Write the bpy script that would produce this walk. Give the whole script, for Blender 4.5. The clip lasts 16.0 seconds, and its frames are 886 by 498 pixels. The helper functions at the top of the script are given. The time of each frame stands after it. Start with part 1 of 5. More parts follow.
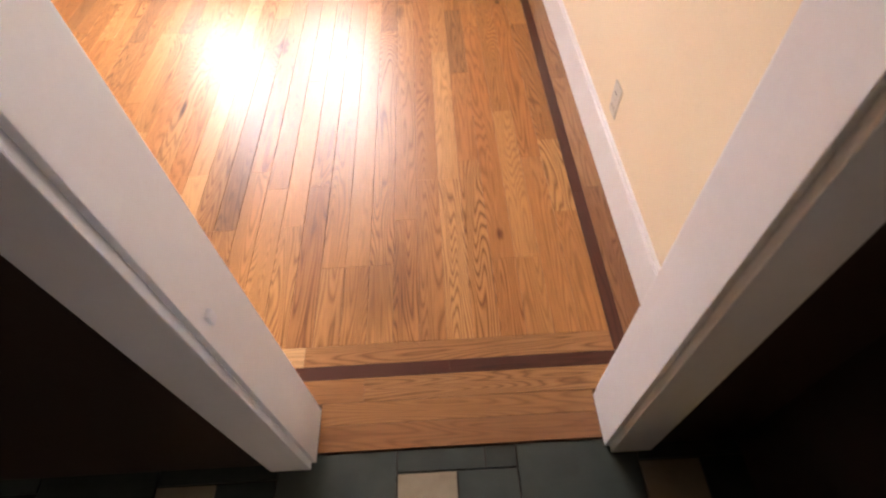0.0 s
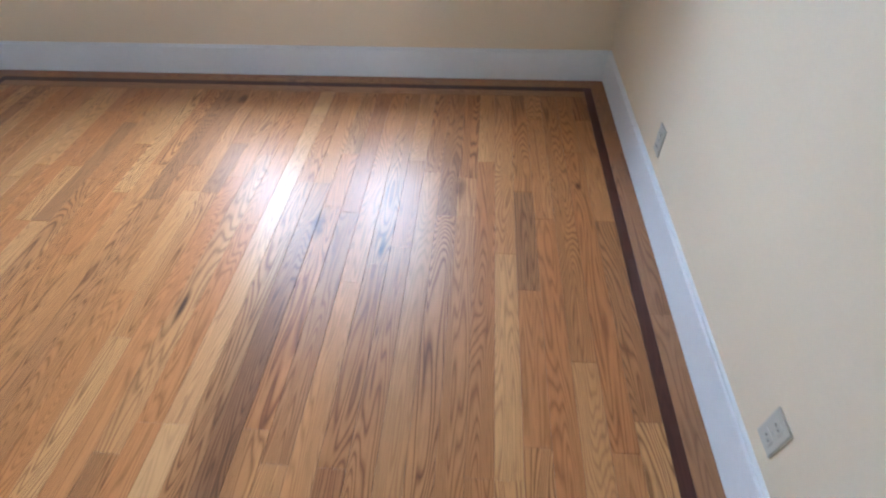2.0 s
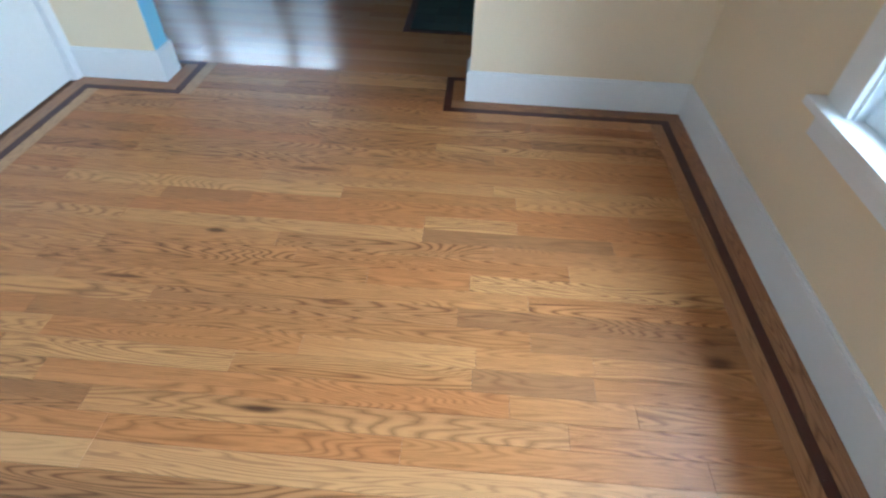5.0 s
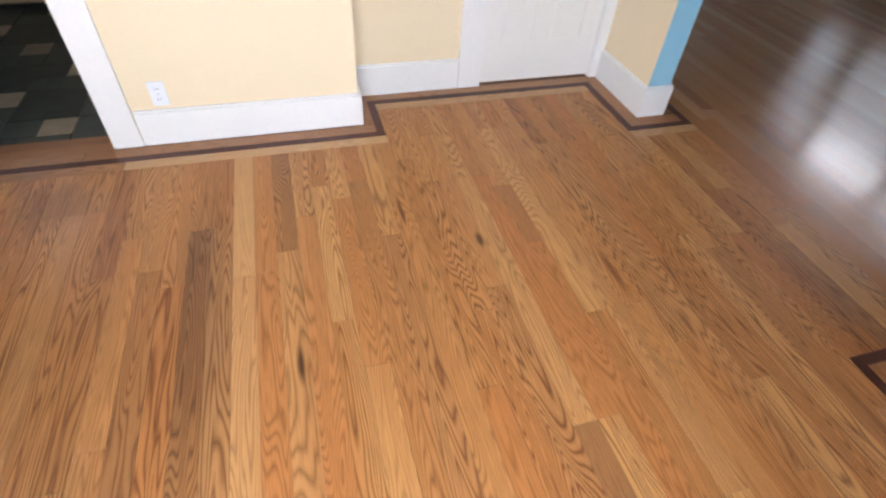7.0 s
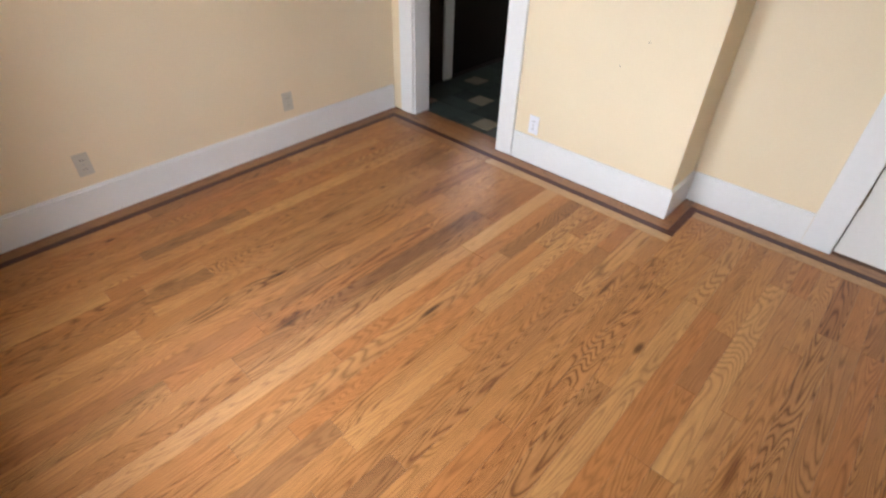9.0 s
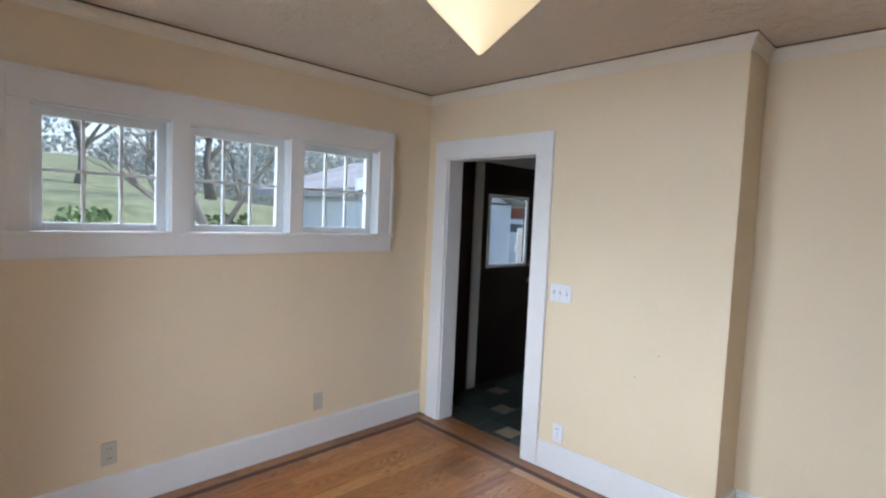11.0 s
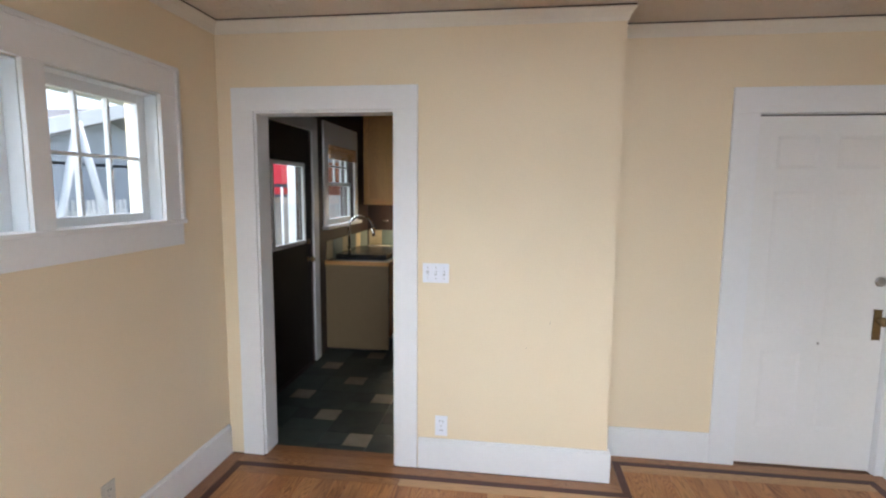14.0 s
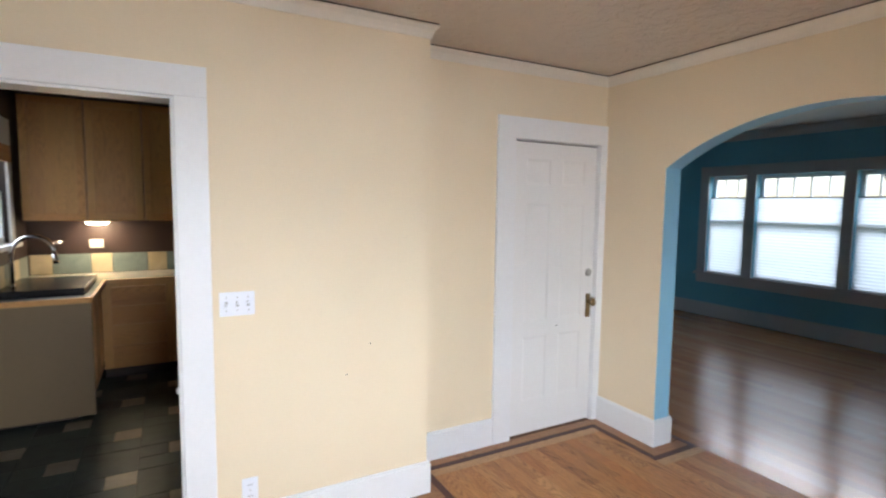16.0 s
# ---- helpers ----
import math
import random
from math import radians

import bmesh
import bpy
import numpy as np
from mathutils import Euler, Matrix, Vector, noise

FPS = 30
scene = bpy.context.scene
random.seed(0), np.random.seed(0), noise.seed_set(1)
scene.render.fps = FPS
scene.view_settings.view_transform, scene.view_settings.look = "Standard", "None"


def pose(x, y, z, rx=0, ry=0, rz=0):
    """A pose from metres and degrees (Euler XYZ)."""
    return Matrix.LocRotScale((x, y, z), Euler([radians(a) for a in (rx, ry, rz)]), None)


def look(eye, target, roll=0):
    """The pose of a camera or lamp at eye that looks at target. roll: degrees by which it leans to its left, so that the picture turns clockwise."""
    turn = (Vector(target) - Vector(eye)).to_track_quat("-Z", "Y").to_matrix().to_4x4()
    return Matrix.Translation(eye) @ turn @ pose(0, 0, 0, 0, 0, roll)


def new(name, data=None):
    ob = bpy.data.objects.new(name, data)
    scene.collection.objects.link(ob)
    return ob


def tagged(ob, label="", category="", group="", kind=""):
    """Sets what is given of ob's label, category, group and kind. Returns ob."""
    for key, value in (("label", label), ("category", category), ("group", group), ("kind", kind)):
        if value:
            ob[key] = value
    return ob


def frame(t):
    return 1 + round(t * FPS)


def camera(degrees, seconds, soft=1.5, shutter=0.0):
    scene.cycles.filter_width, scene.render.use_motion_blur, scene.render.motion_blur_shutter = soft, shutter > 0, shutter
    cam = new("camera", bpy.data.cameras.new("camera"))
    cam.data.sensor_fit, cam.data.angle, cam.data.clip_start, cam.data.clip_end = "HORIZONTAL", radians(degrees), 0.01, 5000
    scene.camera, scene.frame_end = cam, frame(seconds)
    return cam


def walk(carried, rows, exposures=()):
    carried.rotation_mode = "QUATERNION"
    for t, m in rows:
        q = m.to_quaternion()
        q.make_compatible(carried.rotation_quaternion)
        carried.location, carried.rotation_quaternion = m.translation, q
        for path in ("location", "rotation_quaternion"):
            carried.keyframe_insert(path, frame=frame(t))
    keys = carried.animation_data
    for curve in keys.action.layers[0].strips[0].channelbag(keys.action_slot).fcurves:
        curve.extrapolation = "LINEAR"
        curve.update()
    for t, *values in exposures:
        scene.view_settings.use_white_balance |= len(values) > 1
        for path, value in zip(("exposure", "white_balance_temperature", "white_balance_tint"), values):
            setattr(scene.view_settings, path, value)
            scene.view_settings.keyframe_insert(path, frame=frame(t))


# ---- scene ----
cam = camera(82.0, 16.0, soft=2.2, shutter=0.25)

PATH = [
    (0, (-0.637, -0.525, 1.45), (-0.643, 0.673, -0.151), -3.6),
    (0.5, (-0.665, -0.426, 1.463), (-0.794, 0.826, -0.092), -4.9),
    (1, (-0.706, -0.251, 1.505), (-0.79, 1.074, 0.009), -2.9),
    (1.5, (-0.693, 0.016, 1.507), (-0.76, 1.38, 0.046), -1.3),
    (2, (-0.726, 0.359, 1.482), (-0.853, 1.752, 0.052), -1.4),
    (2.5, (-0.659, 0.775, 1.53), (-1.012, 2.128, 0.1), -3.0),
    (3, (-0.628, 1.097, 1.526), (-1.303, 2.333, 0.106), -1.9),
    (3.5, (-0.71, 1.389, 1.486), (-1.711, 2.382, 0.067), -1.2),
    (4, (-0.805, 1.647, 1.454), (-2.052, 2.312, 0.039), -0.3),
    (4.5, (-0.874, 1.885, 1.477), (-2.26, 2.19, 0.068), 1.4),
    (5, (-1.064, 2.032, 1.473), (-2.489, 1.969, 0.071), 2.4),
    (5.2, (-1.127, 2.12, 1.487), (-2.531, 1.85, 0.089), 1.1),
    (7.3, (-2.076, 2.462, 1.482), (-2.332, 1.066, 0.073), 5.3),
    (7.5, (-2.169, 2.441, 1.477), (-2.296, 1.027, 0.068), 5.8),
    (8, (-2.395, 2.366, 1.52), (-2.15, 0.956, 0.123), 5.2),
    (8.5, (-2.722, 2.453, 1.497), (-1.999, 1.178, 0.137), 2.2),
    (9, (-2.917, 2.631, 1.618), (-1.865, 1.458, 0.386), 1.7),
    (9.5, (-2.981, 2.748, 1.621), (-1.669, 1.496, 0.778), 0.7),
    (10, (-3.026, 2.819, 1.604), (-1.587, 1.486, 1.211), 1.3),
    (10.2, (-3.074, 2.712, 1.612), (-1.571, 1.415, 1.37), 1.5),
    (12.3, (-2.657, 2.87, 1.57), (-1.57, 1.196, 1.45), 1.3),
    (12.5, (-2.594, 2.817, 1.576), (-1.579, 1.1, 1.426), 1.0),
    (13, (-2.364, 2.75, 1.557), (-1.549, 0.934, 1.36), 0.8),
    (13.5, (-2.056, 2.752, 1.574), (-1.489, 0.846, 1.352), 0.3),
    (14, (-1.679, 2.767, 1.611), (-1.41, 0.798, 1.378), 0.5),
    (14.5, (-1.423, 2.665, 1.575), (-1.426, 0.678, 1.35), 0.6),
    (15, (-1.153, 2.653, 1.598), (-1.482, 0.694, 1.365), 0.5),
    (15.5, (-1.021, 2.583, 1.617), (-1.671, 0.703, 1.409), 0.7),
    (16, (-0.991, 2.429, 1.603), (-1.944, 0.679, 1.43), 0.7),
]
walk(cam, [(t, look(eye, target, roll)) for t, eye, target, roll in PATH], exposures=[(0, 2.1, 7800, 28), (0.5, 1.98, 7000, 20), (1.0, 1.66, 6400, 11), (1.5, 1.54, 5350, 8), (3, 1.55, 4800, -1), (4.5, 1.44, 4950, -2), (5.2, 1.4, 5050, -2), (7.5, 1.47, 6800, 16), (8.5, 1.36, 6900, 15), (10, 1.1, 5900, 10), (12.5, 0.96, 5900, 10), (14.5, 1.05, 6500, 12), (16, 1.3, 6350, 12)])

# ---- world, sun, exposure ----
world = bpy.data.worlds.new("sky")
scene.world = world
world.use_nodes = True
wn = world.node_tree.nodes
sky = wn.new("ShaderNodeTexSky")
sky.sky_type, sky.sun_disc = "NISHITA", False
sky.sun_elevation, sky.sun_rotation = radians(52), radians(173)
sky.air_density, sky.dust_density = 1.0, 1.5
wn["Background"].inputs[1].default_value = 0.15
world.node_tree.links.new(sky.outputs[0], wn["Background"].inputs[0])

sun_data = bpy.data.lights.new("sun", "SUN")
sun_data.energy, sun_data.angle, sun_data.color = 2.7, radians(12), (1, 0.96, 0.9)
sun = new("sun", sun_data)
sun.matrix_world = look((0, 0, 30), (3, 24, 0))


def sky_panel(name, eye, target, w, h, watts, color=(0.90, 0.95, 1.0)):
    """Open sky above a window, as an area lamp outside."""
    d = bpy.data.lights.new(name, "AREA")
    d.shape, d.size, d.size_y, d.energy, d.color = "RECTANGLE", w, h, watts, color
    o = new(name, d)
    o.matrix_world = look(eye, target)
    return o


sky_panel("sky_light_north", (-1.55, 5.7, 2.9), (-1.7, 3.2, 1.8), 5.8, 4.4, 900, (0.84, 0.92, 1.0))
sky_panel("sky_light_east", (2.8, 1.45, 3.65), (-0.2, 1.45, 1.6), 7.0, 2.7, 260)
sky_panel("sky_light_west", (-9.9, -1.15, 3.0), (-7.8, -1.15, 1.2), 4.2, 1.6, 190)
sky_panel("sky_light_kitchen", (2.0, -3.4, 3.7), (0.0, -2.5, 1.4), 1.9, 1.6, 130)


# ---- materials ----
def material(name):
    m = bpy.data.materials.new(name)
    m.use_nodes = True
    n, l = m.node_tree.nodes, m.node_tree.links
    return m, n, l, n["Principled BSDF"]


def add(n, kind, **values):
    node = n.new(kind)
    for key, value in values.items():
        if key in node.inputs:
            node.inputs[key].default_value = value
    return node


def ramp(n, stops):
    r = n.new("ShaderNodeValToRGB")
    e = r.color_ramp.elements
    while len(e) < len(stops):
        e.new(0.5)
    for k, (p, c) in enumerate(stops):
        e[k].position, e[k].color = p, (*c, 1)
    return r


def world_coords(n, l, scale=(1, 1, 1)):
    g, mp = n.new("ShaderNodeNewGeometry"), n.new("ShaderNodeMapping")
    mp.inputs["Scale"].default_value = scale
    l.new(g.outputs["Position"], mp.inputs["Vector"])
    return mp


def paint(name, color, rough=0.5, vary=0.04, bump=0.05, grain=60.0, big=1.2, metal=0.0, spec=0.5):
    """Painted or plain surface: two scales of tone, fine relief."""
    m, n, l, b = material(name)
    mp = world_coords(n, l)
    t1, t2 = add(n, "ShaderNodeTexNoise", Scale=big, Detail=3.0), add(n, "ShaderNodeTexNoise", Scale=grain, Detail=4.0)
    l.new(mp.outputs[0], t1.inputs["Vector"]), l.new(mp.outputs[0], t2.inputs["Vector"])
    mix = add(n, "ShaderNodeMix")
    mix.data_type = "FLOAT"
    mix.inputs[0].default_value = 0.3
    l.new(t1.outputs["Fac"], mix.inputs[2]), l.new(t2.outputs["Fac"], mix.inputs[3])
    lo = tuple(max(0, c * (1 - vary * 2)) for c in color)
    hi = tuple(min(1, c * (1 + vary * 2)) for c in color)
    r = ramp(n, [(0.3, lo), (0.7, hi)])
    l.new(mix.outputs[0], r.inputs[0]), l.new(r.outputs[0], b.inputs["Base Color"])
    b.inputs["Roughness"].default_value, b.inputs["Metallic"].default_value = rough, metal
    b.inputs["Specular IOR Level"].default_value = spec
    if bump:
        bp = add(n, "ShaderNodeBump", Strength=bump, Distance=0.01)
        l.new(t2.outputs["Fac"], bp.inputs["Height"]), l.new(bp.outputs[0], b.inputs["Normal"])
    return m


def oak(name, light, mid, dark, along="Y", rough=0.30, coat=0.35, contrast=1.0, island=False, stains=(), relief=0.09, spec=0.4):
    """Finished oak: cathedral figure along the board, pores, tone that differs from board to board."""
    m, n, l, b = material(name)
    if island:
        rnd = n.new("ShaderNodeNewGeometry").outputs["Random Per Island"]
    else:
        rnd = n.new("ShaderNodeObjectInfo").outputs["Random"]
    g = n.new("ShaderNodeNewGeometry")
    shift = n.new("ShaderNodeVectorMath")
    shift.operation = "MULTIPLY_ADD"
    comb = n.new("ShaderNodeCombineXYZ")
    for k in range(3):
        l.new(rnd, comb.inputs[k])
    shift.inputs[1].default_value = (37.0, 53.0, 71.0)
    l.new(comb.outputs[0], shift.inputs[0]), l.new(g.outputs["Position"], shift.inputs[2])
    stretch = {"Y": (1.0, 0.075, 1.0), "X": (0.075, 1.0, 1.0), "Z": (1.0, 1.0, 0.075)}[along]

    def mapped(k):
        mp = n.new("ShaderNodeMapping")
        mp.inputs["Scale"].default_value = tuple(s * k for s in stretch)
        l.new(shift.outputs[0], mp.inputs["Vector"])
        return mp
    # growth rings: contours of a stretched noise make flame figure
    big = add(n, "ShaderNodeTexNoise", Scale=11.0, Detail=1.6, Roughness=0.42, Distortion=0.35)
    l.new(mapped(1.0).outputs[0], big.inputs["Vector"])
    rings = n.new("ShaderNodeMath")
    rings.operation = "MULTIPLY"
    rings.inputs[1].default_value = 34.0
    l.new(big.outputs["Fac"], rings.inputs[0])
    saw = n.new("ShaderNodeMath")
    saw.operation = "PINGPONG"
    saw.inputs[1].default_value = 0.5
    l.new(rings.outputs[0], saw.inputs[0])
    figure = ramp(n, [(0.0, (0.20, 0.12, 0.08)), (0.09, (0.48, 0.40, 0.35)), (0.28, (0.9, 0.88, 0.86)), (0.5, (1.0,) * 3)])
    figure.color_ramp.interpolation = "EASE"
    l.new(saw.outputs[0], figure.inputs[0])
    pores = add(n, "ShaderNodeTexNoise", Scale=150.0, Detail=3.0, Roughness=0.6)
    l.new(mapped(1.0).outputs[0], pores.inputs["Vector"])
    pore = ramp(n, [(0.36, (0.72,) * 3), (0.52, (1.0,) * 3)])
    l.new(pores.outputs["Fac"], pore.inputs[0])
    # tone of the board and blotches within it
    tone = ramp(n, [(0.0, dark), (0.15, mid), (0.32, (mid[0] * 1.0, mid[1] * 0.92, mid[2] * 0.90)), (0.5, tuple((a + c) / 2 for a, c in zip(light, mid))), (0.66, mid), (0.82, light), (1.0, (mid[0] * 0.84, mid[1] * 0.8, mid[2] * 0.85))])
    blot = add(n, "ShaderNodeTexNoise", Scale=2.2, Detail=2.0)
    l.new(mapped(1.6).outputs[0], blot.inputs["Vector"])
    off = n.new("ShaderNodeMath")
    off.operation = "MULTIPLY_ADD"
    off.inputs[1].default_value, off.inputs[2].default_value = 0.5, -0.25
    l.new(blot.outputs["Fac"], off.inputs[0])
    su = n.new("ShaderNodeMath")
    su.operation = "ADD"
    l.new(rnd, su.inputs[0]), l.new(off.outputs[0], su.inputs[1])
    l.new(su.outputs[0], tone.inputs[0])
    # dark mineral streaks here and there
    knot = add(n, "ShaderNodeTexNoise", Scale=3.1, Detail=2.0, Roughness=0.5)
    l.new(mapped(2.2).outputs[0], knot.inputs["Vector"])
    streak = ramp(n, [(0.66, (1.0,) * 3), (0.76, (0.42,) * 3)])
    l.new(knot.outputs["Fac"], streak.inputs[0])

    def times(a, c, fac):
        mx = n.new("ShaderNodeMix")
        mx.data_type, mx.blend_type = "RGBA", "MULTIPLY"
        if isinstance(fac, float):
            mx.inputs[0].default_value = fac
        else:
            l.new(fac, mx.inputs[0])
        l.new(a, mx.inputs[6]), l.new(c, mx.inputs[7])
        return mx.outputs[2]
    odd = n.new("ShaderNodeMath")
    odd.operation, odd.inputs[1].default_value = "MULTIPLY", 7.13
    part_of, reach = n.new("ShaderNodeMath"), n.new("ShaderNodeMath")
    part_of.operation = "FRACT"
    reach.operation, reach.inputs[1].default_value, reach.inputs[2].default_value = "MULTIPLY_ADD", 0.52 * contrast, 0.34 * contrast
    l.new(rnd, odd.inputs[0]), l.new(odd.outputs[0], part_of.inputs[0]), l.new(part_of.outputs[0], reach.inputs[0])
    col = times(tone.outputs[0], figure.outputs[0], reach.outputs[0])
    col = times(col, pore.outputs[0], 0.55 * contrast)
    col = times(col, streak.outputs[0], 0.55 * contrast)
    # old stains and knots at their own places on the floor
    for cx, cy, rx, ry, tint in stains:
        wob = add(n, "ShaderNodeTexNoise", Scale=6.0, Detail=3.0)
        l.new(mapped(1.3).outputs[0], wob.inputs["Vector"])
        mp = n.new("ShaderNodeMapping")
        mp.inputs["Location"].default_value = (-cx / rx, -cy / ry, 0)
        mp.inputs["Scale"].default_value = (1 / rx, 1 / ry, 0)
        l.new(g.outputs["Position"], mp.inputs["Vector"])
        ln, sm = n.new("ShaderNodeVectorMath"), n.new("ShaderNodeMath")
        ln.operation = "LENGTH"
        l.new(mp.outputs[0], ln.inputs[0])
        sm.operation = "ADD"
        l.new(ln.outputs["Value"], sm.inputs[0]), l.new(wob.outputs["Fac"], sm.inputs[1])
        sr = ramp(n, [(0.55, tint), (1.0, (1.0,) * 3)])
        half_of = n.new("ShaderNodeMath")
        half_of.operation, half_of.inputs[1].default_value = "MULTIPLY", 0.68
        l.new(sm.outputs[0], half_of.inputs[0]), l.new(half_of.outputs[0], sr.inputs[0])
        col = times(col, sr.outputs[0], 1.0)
    l.new(col, b.inputs["Base Color"])
    sheen = add(n, "ShaderNodeTexNoise", Scale=14.0, Detail=3.0)
    l.new(g.outputs["Position"], sheen.inputs["Vector"])
    rr = n.new("ShaderNodeMapRange")
    rr.inputs[3].default_value, rr.inputs[4].default_value = rough - 0.05, rough + 0.09
    l.new(sheen.outputs["Fac"], rr.inputs[0])
    if relief:
        l.new(rr.outputs[0], b.inputs["Roughness"])
    else:
        b.inputs["Roughness"].default_value = rough
    b.inputs["Specular IOR Level"].default_value = spec
    b.inputs["Coat Weight"].default_value, b.inputs["Coat Roughness"].default_value = coat, max(0.08, rough - 0.08)
    bp = add(n, "ShaderNodeBump", Strength=relief, Distance=0.004)
    l.new(pores.outputs["Fac"], bp.inputs["Height"])
    wave = add(n, "ShaderNodeTexNoise", Scale=9.0, Detail=1.0)
    l.new(mapped(1.0).outputs[0], wave.inputs["Vector"])
    bp2 = add(n, "ShaderNodeBump", Strength=0.10 if relief else 0.008, Distance=0.012)
    l.new(wave.outputs["Fac"], bp2.inputs["Height"]), l.new(bp.outputs[0], bp2.inputs["Normal"])
    if relief:
        l.new(bp2.outputs[0], b.inputs["Normal"])
    return m


def glass(name, rough=0.0, tint=(1, 1, 1)):
    m, n, l, b = material(name)
    out = n["Material Output"]
    tr, gl = n.new("ShaderNodeBsdfTransparent"), n.new("ShaderNodeBsdfGlossy")
    tr.inputs[0].default_value = (*tint, 1)
    gl.inputs["Roughness"].default_value = rough + 0.01
    lw, mx = n.new("ShaderNodeLayerWeight"), n.new("ShaderNodeMixShader")
    pw = n.new("ShaderNodeMath")
    pw.operation, pw.inputs[1].default_value = "POWER", 4.0
    sc = n.new("ShaderNodeMath")
    sc.operation, sc.inputs[1].default_value, sc.inputs[2].default_value = "MULTIPLY_ADD", 0.6, 0.03
    l.new(lw.outputs["Facing"], pw.inputs[0]), l.new(pw.outputs[0], sc.inputs[0]), l.new(sc.outputs[0], mx.inputs[0])
    l.new(tr.outputs[0], mx.inputs[1]), l.new(gl.outputs[0], mx.inputs[2])
    l.new(mx.outputs[0], out.inputs["Surface"])
    return m


def plaster(name, color, scale=16.0, depth=0.9):
    """Knock-down plaster of the ceiling."""
    m, n, l, b = material(name)
    mp = world_coords(n, l)
    a, c = add(n, "ShaderNodeTexNoise", Scale=scale, Detail=5.0, Roughness=0.55), add(n, "ShaderNodeTexNoise", Scale=1.3, Detail=2.0)
    l.new(mp.outputs[0], a.inputs["Vector"]), l.new(mp.outputs[0], c.inputs["Vector"])
    r = ramp(n, [(0.42, (0, 0, 0)), (0.55, (1, 1, 1))])
    l.new(a.outputs["Fac"], r.inputs[0])
    r2 = ramp(n, [(0.3, tuple(v * 0.93 for v in color)), (0.7, color)])
    l.new(c.outputs["Fac"], r2.inputs[0]), l.new(r2.outputs[0], b.inputs["Base Color"])
    bp = add(n, "ShaderNodeBump", Strength=depth, Distance=0.006)
    l.new(r.outputs[0], bp.inputs["Height"]), l.new(bp.outputs[0], b.inputs["Normal"])
    b.inputs["Roughness"].default_value = 0.8
    return m


def slate(name, dark, light, rough=0.42):
    """Glazed or honed floor tile, cloudy and different from tile to tile."""
    m, n, l, b = material(name)
    rnd = n.new("ShaderNodeObjectInfo").outputs["Random"]
    mp = world_coords(n, l)
    a = add(n, "ShaderNodeTexNoise", Scale=9.0, Detail=6.0, Roughness=0.6)
    l.new(mp.outputs[0], a.inputs["Vector"])
    s = n.new("ShaderNodeMath")
    s.operation = "MULTIPLY_ADD"
    s.inputs[1].default_value = 0.45
    l.new(rnd, s.inputs[0]), l.new(a.outputs["Fac"], s.inputs[2])
    r = ramp(n, [(0.45, dark), (0.95, light)])
    l.new(s.outputs[0], r.inputs[0]), l.new(r.outputs[0], b.inputs["Base Color"])
    b.inputs["Roughness"].default_value = rough
    bp = add(n, "ShaderNodeBump", Strength=0.15, Distance=0.006)
    l.new(a.outputs["Fac"], bp.inputs["Height"]), l.new(bp.outputs[0], b.inputs["Normal"])
    return m


YELLOW = paint("cream_yellow_wall_paint", (0.80, 0.68, 0.49), 0.6, 0.02, 0.05, 90)
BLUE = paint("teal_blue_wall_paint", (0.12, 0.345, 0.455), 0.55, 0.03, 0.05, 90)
WHITE = paint("white_trim_paint", (0.80, 0.81, 0.82), 0.36, 0.02, 0.03, 40)
SASH = paint("white_sash_paint", (0.76, 0.80, 0.83), 0.4, 0.02, 0.03, 40)
DOORWHITE = paint("white_door_paint", (0.80, 0.80, 0.79), 0.32, 0.02, 0.03, 40)
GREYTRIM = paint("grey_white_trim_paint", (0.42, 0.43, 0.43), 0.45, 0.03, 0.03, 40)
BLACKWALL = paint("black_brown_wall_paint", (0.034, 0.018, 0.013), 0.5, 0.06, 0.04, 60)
BLACKDOOR = paint("black_door_paint", (0.013, 0.009, 0.007), 0.6, 0.06, 0.03, 60, spec=0.3)
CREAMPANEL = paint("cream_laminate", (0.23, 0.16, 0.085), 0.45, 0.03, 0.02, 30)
CEILING = plaster("ceiling_plaster", (0.70, 0.63, 0.55))
CEILING2 = plaster("white_ceiling_plaster", (0.75, 0.75, 0.75))
SUBFLOOR = paint("dark_subfloor", (0.12, 0.06, 0.03), 0.8, 0.1, 0.1, 40)
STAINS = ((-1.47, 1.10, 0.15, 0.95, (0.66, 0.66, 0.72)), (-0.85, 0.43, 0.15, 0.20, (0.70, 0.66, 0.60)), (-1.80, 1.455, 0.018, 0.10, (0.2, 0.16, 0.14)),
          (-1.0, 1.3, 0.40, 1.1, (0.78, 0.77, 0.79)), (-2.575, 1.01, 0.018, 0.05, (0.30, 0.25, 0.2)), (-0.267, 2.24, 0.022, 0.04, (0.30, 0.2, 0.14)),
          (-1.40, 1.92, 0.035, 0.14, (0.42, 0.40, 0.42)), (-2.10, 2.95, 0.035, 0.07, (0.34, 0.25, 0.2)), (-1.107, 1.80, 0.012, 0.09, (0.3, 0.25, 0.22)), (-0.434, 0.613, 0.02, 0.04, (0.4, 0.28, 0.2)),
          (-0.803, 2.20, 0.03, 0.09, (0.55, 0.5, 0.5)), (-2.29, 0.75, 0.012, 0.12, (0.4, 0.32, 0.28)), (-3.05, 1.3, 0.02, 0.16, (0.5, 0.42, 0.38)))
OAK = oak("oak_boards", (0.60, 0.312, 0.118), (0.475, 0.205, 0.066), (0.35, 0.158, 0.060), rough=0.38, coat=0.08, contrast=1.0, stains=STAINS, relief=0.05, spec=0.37)
